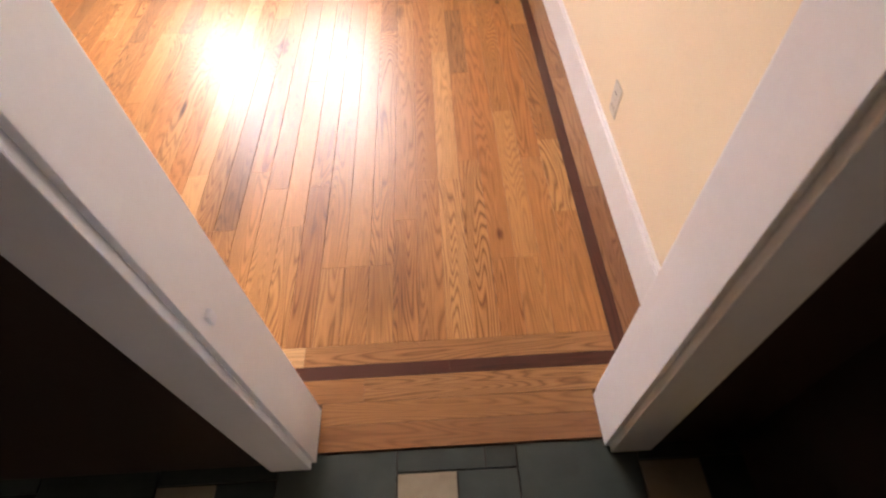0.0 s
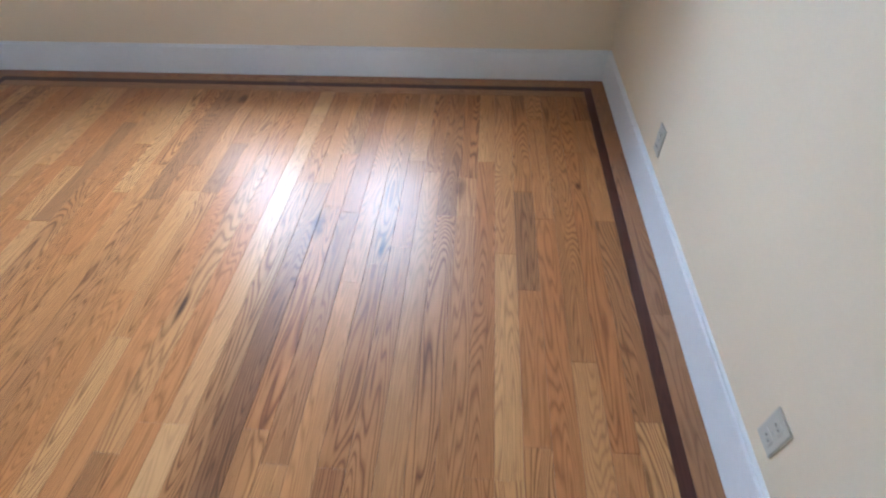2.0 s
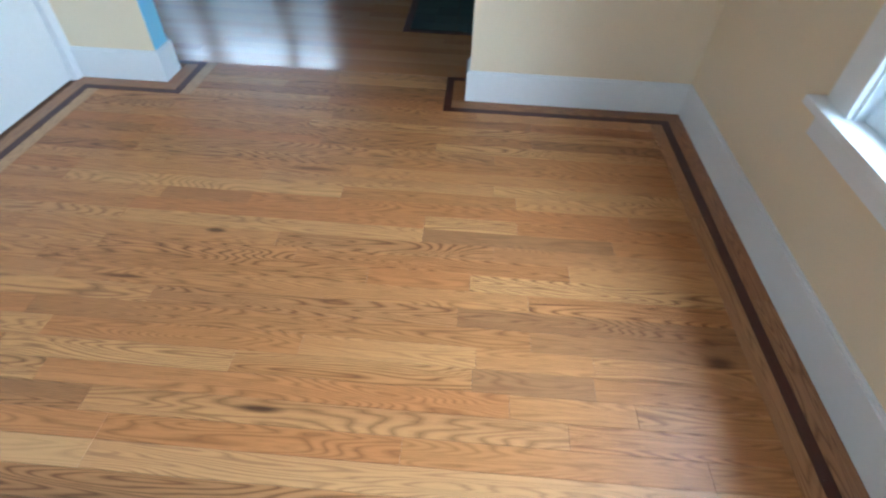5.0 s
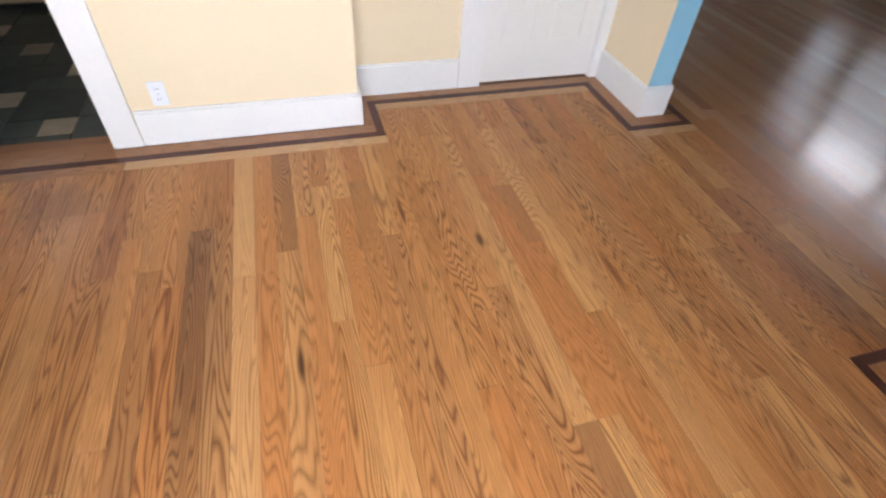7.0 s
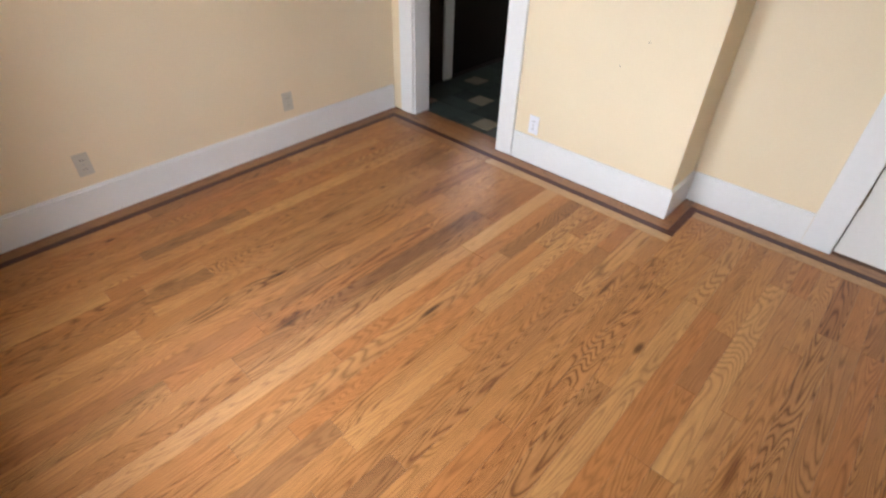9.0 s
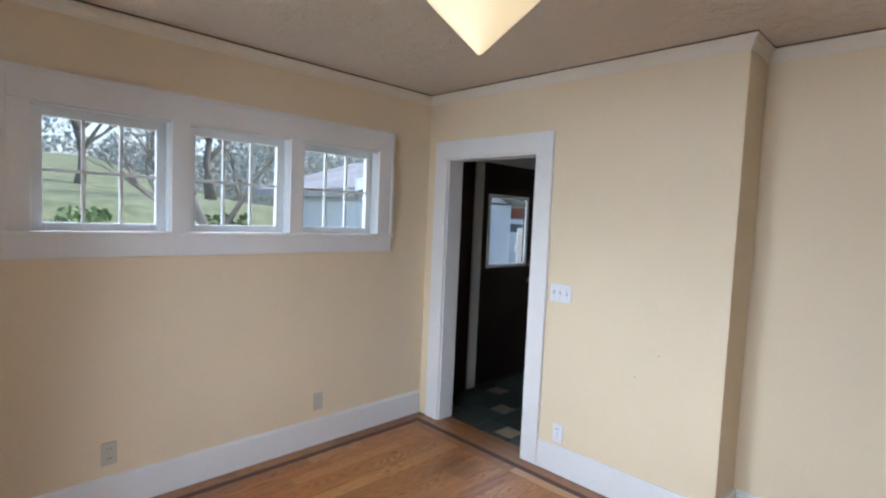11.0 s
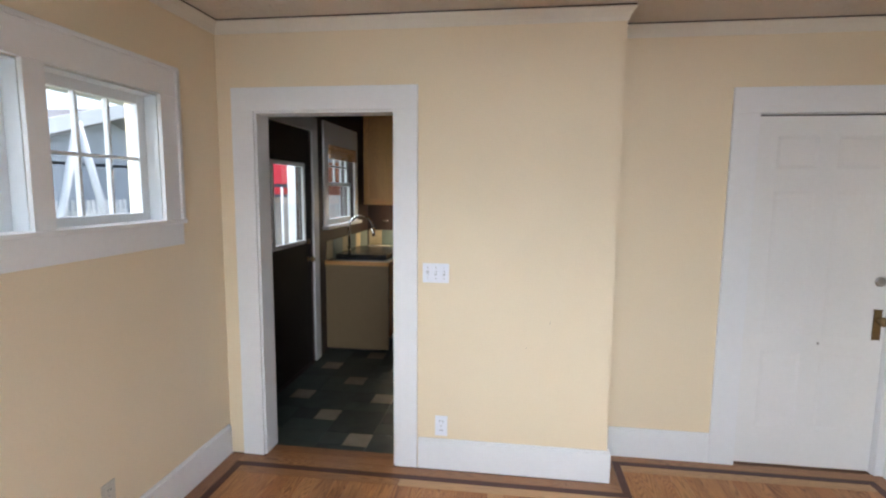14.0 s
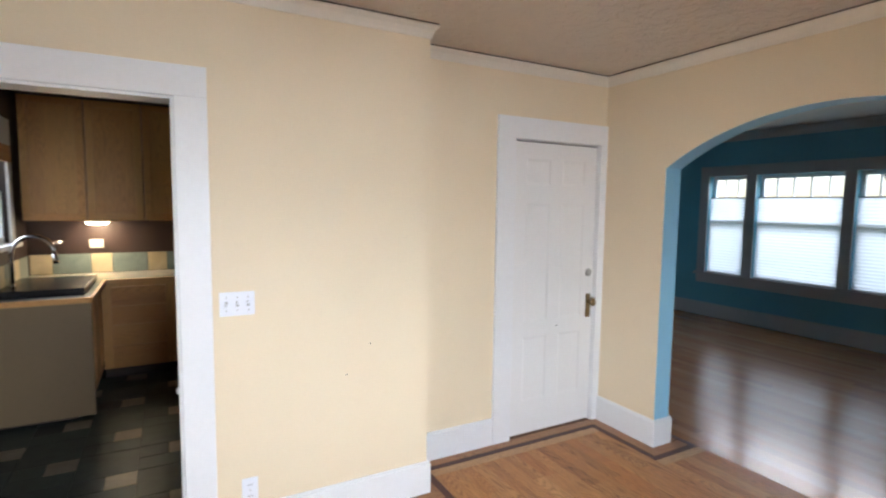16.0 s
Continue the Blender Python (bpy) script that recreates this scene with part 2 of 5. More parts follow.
OAKPALE = oak("pale_oak_boards", (0.60, 0.33, 0.14), (0.56, 0.30, 0.122), (0.53, 0.275, 0.11), rough=0.36, coat=0.12, contrast=0.55)
OAKX = oak("oak_border_boards_across", (0.47, 0.24, 0.105), (0.40, 0.185, 0.072), (0.33, 0.145, 0.06), "X", contrast=0.8)
OAKXPALE = oak("pale_oak_border_boards", (0.60, 0.37, 0.18), (0.54, 0.315, 0.145), (0.48, 0.27, 0.12), "X", rough=0.38, coat=0.1, contrast=0.8)
OAKY = oak("oak_border_boards_along", (0.42, 0.21, 0.09), (0.36, 0.165, 0.066), (0.30, 0.13, 0.055), "Y", contrast=0.8)
OAKISLE = oak("oak_boards_next_room", (0.54, 0.285, 0.135), (0.46, 0.215, 0.092), (0.35, 0.165, 0.075), rough=0.24, relief=0.0, contrast=0.15)
WALNUTX = oak("walnut_strip_across", (0.105, 0.030, 0.016), (0.080, 0.022, 0.012), (0.060, 0.017, 0.010), "X", rough=0.4, coat=0.05, contrast=0.6)
WALNUTY = oak("walnut_strip_along", (0.105, 0.030, 0.016), (0.080, 0.022, 0.012), (0.060, 0.017, 0.010), "Y", rough=0.4, coat=0.05, contrast=0.6)
MAPLE = oak("maple_cabinet_wood", (0.76, 0.43, 0.155), (0.72, 0.39, 0.135), (0.66, 0.34, 0.115), "Z", 0.38, 0.15, 0.35)
MAPLEX = oak("maple_drawer_wood", (0.72, 0.39, 0.14), (0.67, 0.35, 0.12), (0.62, 0.315, 0.105), "X", 0.38, 0.15, 0.35)
GLASS = glass("window_glass")
BRASS = paint("aged_brass", (0.24, 0.17, 0.09), 0.38, 0.1, 0.05, 80, metal=1.0)
STEEL = paint("brushed_steel", (0.42, 0.41, 0.39), 0.35, 0.05, 0.03, 120, metal=1.0)
CHROME = paint("chrome", (0.75, 0.75, 0.75), 0.12, 0.02, 0.0, 60, metal=1.0)
PLASTIC = paint("white_plastic", (0.80, 0.82, 0.88), 0.3, 0.01, 0.0)
ALMOND = paint("almond_plastic", (0.55, 0.52, 0.44), 0.35, 0.03, 0.0)
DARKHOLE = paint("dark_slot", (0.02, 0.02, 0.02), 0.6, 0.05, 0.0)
SINKBLACK = paint("black_composite", (0.012, 0.012, 0.014), 0.25, 0.06, 0.02, 200)
GREENTILE = slate("green_slate_tile", (0.022, 0.032, 0.029), (0.052, 0.068, 0.060))
CREAMTILE = slate("cream_inset_tile", (0.22, 0.18, 0.125), (0.36, 0.30, 0.21))
GROUT = paint("dark_grout", (0.055, 0.05, 0.045), 0.85, 0.1, 0.1, 80)
COUNTER = slate("speckled_counter_tile", (0.26, 0.25, 0.21), (0.40, 0.38, 0.32), 0.25)
ALABASTER = paint("lit_alabaster_glass", (0.85, 0.72, 0.50), 0.35, 0.06, 0.0, 20)
bsdf = ALABASTER.node_tree.nodes["Principled BSDF"]
bsdf.inputs["Emission Color"].default_value, bsdf.inputs["Emission Strength"].default_value = (1.0, 0.78, 0.45, 1), 0.35


# ---- building helpers ----
def add_box(bm, x0, x1, y0, y1, z0, z1, bevel=0.0):
    vs = [bm.verts.new((x, y, z)) for z in (z0, z1) for x, y in ((x0, y0), (x1, y0), (x1, y1), (x0, y1))]
    fs = [bm.faces.new([vs[k] for k in q]) for q in ((3, 2, 1, 0), (4, 5, 6, 7), (0, 1, 5, 4), (1, 2, 6, 5), (2, 3, 7, 6), (3, 0, 4, 7))]
    if bevel:
        es = {e for f in fs for e in f.edges}
        bmesh.ops.bevel(bm, geom=list(es), offset=bevel, segments=2, profile=0.6, affect="EDGES")
    return fs


def boxes(*list_of, bevel=0.0):
    bm = bmesh.new()
    for b in list_of:
        add_box(bm, *b, bevel=bevel)
    return bm


def add_tube(bm, points, radius, sides=12, cap=True):
    """A round bar along a line of points; radius may be a list."""
    rings, n = [], len(points)
    for k, p in enumerate(points):
        a, c = Vector(points[max(0, k - 1)]), Vector(points[min(n - 1, k + 1)])
        q = (c - a).to_track_quat("Z", "Y")
        r = radius[k] if isinstance(radius, (list, tuple)) else radius
        rings.append([bm.verts.new(Vector(p) + q @ Vector((r * math.cos(2 * math.pi * s / sides), r * math.sin(2 * math.pi * s / sides), 0))) for s in range(sides)])
    for a, c in zip(rings, rings[1:]):
        for s in range(sides):
            f = bm.faces.new((a[s], a[(s + 1) % sides], c[(s + 1) % sides], c[s]))
            f.smooth = True
    if cap:
        bm.faces.new(rings[0][::-1]), bm.faces.new(rings[-1])


def tube(points, radius, sides=12):
    bm = bmesh.new()
    add_tube(bm, points, radius, sides)
    return bm


def lathe(profile, centre, axis="Z", sides=32):
    """A turned solid: profile rows are (radius, along)."""
    bm, rings = bmesh.new(), []
    for r, h in profile:
        ring = []
        for s in range(sides):
            a = 2 * math.pi * s / sides
            u, v = r * math.cos(a), r * math.sin(a)
            p = {"Z": (u, v, h), "X": (h, u, v), "Y": (v, h, u)}[axis]
            ring.append(bm.verts.new(Vector(centre) + Vector(p)))
        rings.append(ring)
    for a, c in zip(rings, rings[1:]):
        for s in range(sides):
            f = bm.faces.new((a[s], a[(s + 1) % sides], c[(s + 1) % sides], c[s]))
            f.smooth = True
    bm.faces.new(rings[0][::-1]), bm.faces.new(rings[-1])
    return bm


def to_mesh(name, bm, mat):
    bmesh.ops.recalc_face_normals(bm, faces=bm.faces[:])
    me = bpy.data.meshes.new(name)
    bm.to_mesh(me)
    bm.free()
    for m in (mat if isinstance(mat, (list, tuple)) else (mat,)):
        me.materials.append(m)
    return me


def thing(name, label, category, bm=None, mat=None, group="", kind=""):
    ob = new(name, to_mesh(name, bm, mat) if bm else None)
    return tagged(ob, label, category, group, kind)


def part(name, bm, mat, parent, label=""):
    ob = new(name, to_mesh(name, bm, mat))
    ob.parent = parent
    return tagged(ob, label)


def structure(name, label, bm, mat, category="wall"):
    if name.startswith("wall"):
        for v in bm.verts:
            if abs(v.co.z) < 1e-6:
                v.co.z = -0.1
    return thing(name, label, category, bm, mat, kind="structure")


# ---- plan ----
H = 2.53            # ceiling of the dining room
XW, YN = -3.82, 3.255   # faces of its west and north walls; east face x = 0, south face y = 0
XC, YR = -2.225, -0.31  # corner of the chase, back of the recess
KE, KS, KW = 0.13, -3.47, -2.00  # kitchen walls
LW, LN, LS, LH = -8.05, 2.25, -3.2, 2.66  # living room
XL = -3.965         # living side of the arch wall
WINS = [(0.506, 1.108), (1.195, 1.789), (1.883, 2.472)]  # high windows
WZ0, WZ1 = 1.447, 2.041
NW = [(-2.612, -1.945), (-1.795, -1.058)]  # north window
NZ0, NZ1 = 0.66, 2.04
LWINS = [(-2.34, -1.79), (-1.655, -0.63), (-0.51, 0.04)]
LZ0, LZ1 = 0.65, 2.06
EX = 0.17           # outer thickness of the east wall

# walls
bm = bmesh.new()
add_box(bm, 0, EX, 0, YN + 0.17, 0, WZ0), add_box(bm, 0, EX, 0, YN + 0.17, WZ1, H + 0.1)
for y0, y1 in ((0, WINS[0][0]), (WINS[0][1], WINS[1][0]), (WINS[1][1], WINS[2][0]), (WINS[2][1], YN + 0.17)):
    add_box(bm, 0, EX, y0, y1, WZ0, WZ1)
structure("wall_east", "cream yellow plaster wall with a row of high windows", bm, YELLOW)

bm = bmesh.new()
add_box(bm, XW, 0, YN, YN + 0.17, 0, NZ0), add_box(bm, XW, 0, YN, YN + 0.17, NZ1, H + 0.1)
for x0, x1 in ((XW, NW[0][0]), (NW[0][1], NW[1][0]), (NW[1][1], 0)):
    add_box(bm, x0, x1, YN, YN + 0.17, NZ0, NZ1)
structure("wall_north", "cream yellow plaster wall with a double window", bm, YELLOW)

# south wall with the kitchen doorway, yellow to the dining room, black to the kitchen
DX0, DX1, DH = -1.04, -0.213, 2.045
bm = bmesh.new()
for b in ((XC, DX0, -0.07, 0, 0, H + 0.1), (DX1, 0, -0.07, 0, 0, H + 0.1), (DX0, DX1, -0.07, 0, DH, H + 0.1), (XC, XC + 0.07, YR - 0.07, -0.07, 0, H + 0.1)):
    add_box(bm, *b)
structure("wall_south", "cream yellow plaster wall with a cased doorway to the kitchen", bm, YELLOW)
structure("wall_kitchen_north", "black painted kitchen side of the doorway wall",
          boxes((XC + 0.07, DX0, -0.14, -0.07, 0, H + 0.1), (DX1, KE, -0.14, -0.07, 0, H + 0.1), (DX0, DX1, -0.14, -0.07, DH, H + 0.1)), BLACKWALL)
CX0, CX1, CH = -3.765, -3.0, 2.045
structure("wall_recess", "cream yellow plaster wall of the recess around a white door",
          boxes((XW, CX0, YR - 0.14, YR, 0, H + 0.1), (CX1, XC, YR - 0.14, YR, 0, H + 0.1), (CX0, CX1, YR - 0.14, YR, CH, H + 0.1)), YELLOW)

# west wall with the arch: yellow to the dining room, blue on the jamb and beyond
AY0, AY1, AZ, AR = 0.212, 2.02, 1.852, 0.273
bm = bmesh.new()
half, mid = (AY1 - AY0) / 2, (AY0 + AY1) / 2
R = (half * half + AR * AR) / (2 * AR)
arch = []
for k in range(41):
    y = AY0 + (AY1 - AY0) * k / 40
    arch.append((y, AZ + AR - R + math.sqrt(R * R - (y - mid) ** 2)))
for y0, y1 in ((LS, AY0), (AY1, YN + 0.17)):
    add_box(bm, XL, XW, y0, y1, 0, H + 0.15)
for (ya, za), (yb, zb) in zip(arch, arch[1:]):
    vs = [bm.verts.new(p) for p in ((XL, ya, za), (XW, ya, za), (XW, yb, zb), (XL, yb, zb), (XL, ya, H + 0.15), (XW, ya, H + 0.15), (XW, yb, H + 0.15), (XL, yb, H + 0.15))]
    for q in ((0, 1, 2, 3), (0, 4, 5, 1), (3, 2, 6, 7), (1, 5, 6, 2), (0, 3, 7, 4)):
        bm.faces.new([vs[k] for k in q])
bmesh.ops.remove_doubles(bm, verts=bm.verts[:], dist=0.0005)
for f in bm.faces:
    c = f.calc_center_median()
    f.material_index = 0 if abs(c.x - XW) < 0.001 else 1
# jamb blue is lighter than the room's: the light it faces is put in
structure("wall_west", "wall with a wide arch, yellow in front and blue on the jambs", bm, [YELLOW, paint("lit_blue_jamb_paint", (0.30, 0.58, 0.76), 0.5, 0.03, 0.04, 90)])

# living room shell
bm = bmesh.new()
for y0, y1 in ((LS, LWINS[0][0]), (LWINS[0][1], LWINS[1][0]), (LWINS[1][1], LWINS[2][0]), (LWINS[2][1], LN)):
    add_box(bm, LW - 0.17, LW, y0, y1, LZ0, LZ1)
add_box(bm, LW - 0.17, LW, LS, LN, 0, LZ0), add_box(bm, LW - 0.17, LW, LS, LN, LZ1, LH + 0.1)
structure("wall_living_west", "teal blue wall with a triple window", bm, BLUE)
structure("wall_living_south", "teal blue plaster wall", boxes((LW - 0.17, XW, LS - 0.14, LS, 0, LH + 0.1)), BLUE)
structure("wall_living_north", "teal blue plaster wall", boxes((LW - 0.17, XL, LN, LN + 0.14, 0, LH + 0.1)), BLUE)
# kitchen shell
KD = (-1.66, -0.80, 2.115)
KWIN = (-2.88, -2.04, 1.245, 2.0)
bm = bmesh.new()
for b in ((KE, KE + 0.15, KD[1], 0, 0, H + 0.1), (KE, KE + 0.15, KWIN[1], KD[0], 0, H + 0.1), (KE, KE + 0.15, KS, KWIN[0], 0, H + 0.1),
          (KE, KE + 0.15, KD[0], KD[1], KD[2], H + 0.1), (KE, KE + 0.15, KWIN[0], KWIN[1], 0, KWIN[2]), (KE, KE + 0.15, KWIN[0], KWIN[1], KWIN[3], H + 0.1)):
    add_box(bm, *b)
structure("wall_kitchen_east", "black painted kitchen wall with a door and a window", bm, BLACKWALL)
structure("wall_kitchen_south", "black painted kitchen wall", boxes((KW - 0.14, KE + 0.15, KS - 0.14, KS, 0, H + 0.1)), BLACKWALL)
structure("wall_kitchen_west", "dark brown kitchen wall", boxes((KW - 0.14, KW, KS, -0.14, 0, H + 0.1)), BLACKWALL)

# ceilings
structure("ceiling_dining", "textured beige plaster ceiling", boxes((XW, 0, YR, YN, H, H + 0.1)), CEILING, "ceiling")
structure("ceiling_living", "white plaster ceiling", boxes((LW, XL, LS, LN, LH, LH + 0.1)), CEILING2, "ceiling")
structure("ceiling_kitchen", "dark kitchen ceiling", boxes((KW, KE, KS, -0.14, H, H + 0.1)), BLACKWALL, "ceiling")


# ---- trim ----
def run_box(x0, y0, x1, y1, t, z0, z1, side):
    """A board along a wall from (x0, y0) to (x1, y1); side is the way into the room."""
    sx, sy = side
    return (min(x0, x1, x0 + sx * t, x1 + sx * t), max(x0, x1, x0 + sx * t, x1 + sx * t),
            min(y0, y1, y0 + sy * t, y1 + sy * t), max(y0, y1, y0 + sy * t, y1 + sy * t), z0, z1)


def baseboard(label, *runs, mat=WHITE, h=0.185):
    bm = bmesh.new()
    for x0, y0, x1, y1, side in runs:
        add_box(bm, *run_box(x0, y0, x1, y1, 0.018, 0.003, h - 0.012, side), bevel=0.002)
        add_box(bm, *run_box(x0, y0, x1, y1, 0.012, h - 0.012, h, side), bevel=0.003)
    return structure("baseboard", label, bm, mat, "baseboard")


BL = "tall white painted baseboard above the oak floor"
baseboard(BL, (0, 0.02, 0, YN, (-1, 0)))
baseboard(BL, (XW, YN, -0.018, YN, (0, -1)))
baseboard(BL, (XC, 0, -1.166, 0, (0, 1)), (XC, YR, XC, 0.018, (-1, 0)))
baseboard(BL, (-2.864, YR, XC - 0.018, YR, (0, 1)))
baseboard(BL, (XW, AY1, XW, YN - 0.018, (1, 0)), (XL - 0.018, AY1, XW + 0.018, AY1, (0, -1)))
baseboard(BL, (XW, YR + 0.02, XW, AY0, (1, 0)), (XL - 0.018, AY0, XW + 0.018, AY0, (0, 1)))
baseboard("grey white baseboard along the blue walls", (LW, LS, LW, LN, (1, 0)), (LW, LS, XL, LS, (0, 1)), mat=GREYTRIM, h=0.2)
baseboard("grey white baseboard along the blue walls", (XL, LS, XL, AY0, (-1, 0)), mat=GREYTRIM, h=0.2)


COVE = ((0.0, 0.0), (0.006, 0.0), (0.010, 0.018), (0.019, 0.038), (0.032, 0.052), (0.036, 0.056), (0.036, 0.064), (0.0, 0.064))


def cove_run(bm, x0, y0, x1, y1, side, ends, z, size=1.0, profile=COVE):
    """Cove moulding along a wall, mitred: ends are +1 round an outer corner, -1 in an inner corner."""
    d = Vector((x1 - x0, y1 - y0, 0)).normalized()
    n = Vector((*side, 0))
    rows = [[bm.verts.new(p + n * u * size + d * (e * u * size) + Vector((0, 0, z + v * size))) for u, v in profile]
            for p, e in ((Vector((x0, y0, 0)), -ends[0]), (Vector((x1, y1, 0)), ends[1]))]
    k = len(profile)
    for q in range(k):
        bm.faces.new((rows[0][q], rows[0][(q + 1) % k], rows[1][(q + 1) % k], rows[1][q]))
    bm.faces.new(rows[0]), bm.faces.new(rows[1][::-1])


ML = "narrow off-white cove moulding with a painted-in shadow line under the ceiling"
CROWN = paint("cream_moulding_paint", (0.78, 0.73, 0.63), 0.5, 0.03, 0.03, 40)
# dark brown strip stands in for the shadow line between cove and ceiling
SHADELINE = paint("ceiling_shadow_line", (0.07, 0.045, 0.035), 0.8, 0.2, 0.0, 30)
RUNS = [(0, YN, 0, 0, (-1, 0), (-1, -1)), (0, 0, XC, 0, (0, 1), (-1, 1)), (XC, 0, XC, YR, (-1, 0), (1, -1)), (XC, YR, XW, YR, (0, 1), (-1, -1)),
        (XW, YR, XW, YN, (1, 0), (-1, -1)), (XW, YN, 0, YN, (0, -1), (-1, -1))]
for run in RUNS:
    bm, shade_line = bmesh.new(), bmesh.new()
    cove_run(bm, *run, H - 0.073)
    cove_run(shade_line, *run, H - 0.009, profile=((0.0, 0.0), (0.034, 0.0), (0.034, 0.009), (0.0, 0.009)))
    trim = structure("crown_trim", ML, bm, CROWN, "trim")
    part("shade_line", shade_line, SHADELINE, trim)
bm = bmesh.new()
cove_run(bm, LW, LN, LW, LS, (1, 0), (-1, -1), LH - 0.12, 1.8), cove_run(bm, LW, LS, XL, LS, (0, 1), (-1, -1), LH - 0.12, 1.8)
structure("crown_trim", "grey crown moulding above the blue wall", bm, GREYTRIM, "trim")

# kitchen doorway: jambs, casing on both sides
structure("doorway_jamb", "white painted doorway lining", boxes(
    (DX0, DX0 + 0.02, -0.142, 0.002, 0, DH - 0.02), (DX1 - 0.02, DX1, -0.142, 0.002, 0, DH - 0.02), (DX0, DX1, -0.142, 0.002, DH - 0.02, DH), bevel=0.002), WHITE, "trim")


def casing(label, x0, x1, z1, y, side, w=0.125, wl=None, wr=None, mat=WHITE):
    """Flat boards round an opening in a wall that faces along y."""
    ya, yb = (y, y + 0.021) if side > 0 else (y - 0.021, y)
    wl, wr = wl or w, wr or w
    return structure("door_casing", label, boxes((x0 - wl, x0, ya, yb, 0.003, z1), (x1, x1 + wr, ya, yb, 0.003, z1), (x0 - wl, x1 + wr, ya, yb, z1, z1 + w), bevel=0.003), mat, "trim")


casing("wide flat white casing round the kitchen doorway", DX0 + 0.008, DX1 - 0.008, DH - 0.008, 0, 1, 0.128)
casing("white casing round the doorway, kitchen side", DX0 + 0.008, DX1 - 0.008, DH - 0.008, -0.14, -1, 0.11)
casing("wide flat white casing round the recess door", CX0 + 0.006, CX1 - 0.006, CH - 0.006, YR, 1, 0.14, wl=0.061)


# ---- windows ----
def frame_yz(bm, x0, x1, y0, y1, z0, z1, w, wb=None, wt=None, bevel=0.002):
    """Four rails of a rectangle in a wall that faces along x."""
    wb, wt = wb or w, wt or w
    add_box(bm, x0, x1, y0, y0 + w, z0, z1, bevel), add_box(bm, x0, x1, y1 - w, y1, z0, z1, bevel)
    add_box(bm, x0, x1, y0 + w, y1 - w, z0, z0 + wb, bevel), add_box(bm, x0, x1, y0 + w, y1 - w, z1 - wt, z1, bevel)


def frame_xz(bm, x0, x1, y0, y1, z0, z1, w, wb=None, wt=None, bevel=0.002):
    wb, wt = wb or w, wt or w
    add_box(bm, x0, x0 + w, y0, y1, z0, z1, bevel), add_box(bm, x1 - w, x1, y0, y1, z0, z1, bevel)
    add_box(bm, x0 + w, x1 - w, y0, y1, z0, z0 + wb, bevel), add_box(bm, x0 + w, x1 - w, y0, y1, z1 - wt, z1, bevel)


def no_shadow(ob):
    ob.visible_shadow = False
    return ob


# high windows of the east wall: one casing, three six-light sashes
y0, y1 = 0.378, 2.578
t = -0.021
win = thing("window_1", "row of three white six-pane windows set high in the wall", "window", kind="structure")
bm = boxes((t, 0, y0, WINS[0][0], WZ0, 2.045), (t, 0, WINS[0][1], WINS[1][0], WZ0, 2.045), (t, 0, WINS[1][1], WINS[2][0], WZ0, 2.045),
           (t, 0, WINS[2][1], y1, WZ0, 2.045), (t, 0, y0, y1, 2.045, 2.182), bevel=0.003)
part("window_casing", bm, WHITE, win)
part("back_band", boxes((t - 0.012, t, y0 - 0.003, y0 + 0.02, WZ0, 2.182), (t - 0.012, t, y1 - 0.02, y1 + 0.003, WZ0, 2.182), (t - 0.012, t, y0, y1, 2.17, 2.19), bevel=0.003), WHITE, win)
part("window_sill", boxes((-0.038, 0.15, y0 - 0.01, y1 + 0.01, WZ0 - 0.018, WZ0 + 0.004), bevel=0.004), WHITE, win)
part("apron", boxes((t, 0, y0, y1, 1.322, WZ0 - 0.018), bevel=0.003), WHITE, win)
for a, c in WINS:
    lining = boxes((0, 0.10, a - 0.012, a + 0.004, WZ0, WZ1), (0, 0.10, c - 0.004, c + 0.012, WZ0, WZ1), (0, 0.10, a, c, WZ1 - 0.006, WZ1 + 0.01))
    part("window_lining", lining, SASH, win)
    bm = bmesh.new()
    frame_yz(bm, 0.062, 0.098, a + 0.004, c - 0.004, WZ0, WZ1 - 0.006, 0.048, 0.042, 0.045, 0.004)
    sash = part("sash", bm, SASH, win)
    ga, gc, gz0, gz1 = a + 0.052, c - 0.052, WZ0 + 0.042, WZ1 - 0.051
    for k in (1, 2):
        y = ga + (gc - ga) * k / 3
        part("muntin", boxes((0.068, 0.092, y - 0.0075, y + 0.0075, gz0, gz1), bevel=0.003), SASH, sash)
    zm = (gz0 + gz1) / 2
    part("muntin", boxes((0.069, 0.091, ga, gc, zm - 0.0075, zm + 0.0075), bevel=0.003), SASH, sash)
    for k in range(3):
        for za, zb in ((gz0, zm), (zm, gz1)):
            no_shadow(part("pane", boxes((0.079, 0.082, ga + (gc - ga) * k / 3, ga + (gc - ga) * (k + 1) / 3, za, zb)), GLASS, sash))

# double-hung pair in the north wall
win = thing("window_2", "pair of white double-hung windows above the floor", "window", kind="structure")
xa, xb = -2.745, -0.922
t = YN - 0.021
part("window_casing", boxes((xa, NW[0][0], t, YN, NZ0, 2.05), (NW[1][1], xb, t, YN, NZ0, 2.05), (NW[0][1], NW[1][0], t, YN, NZ0, 2.05), (xa, xb, t, YN, 2.05, 2.19), bevel=0.003), WHITE, win)
part("window_sill", boxes((xa - 0.03, xb + 0.03, YN - 0.075, YN + 0.16, NZ0 - 0.028, NZ0 + 0.005), bevel=0.006), WHITE, win)
part("apron", boxes((xa, xb, t, YN, 0.533, NZ0 - 0.028), bevel=0.003), WHITE, win)
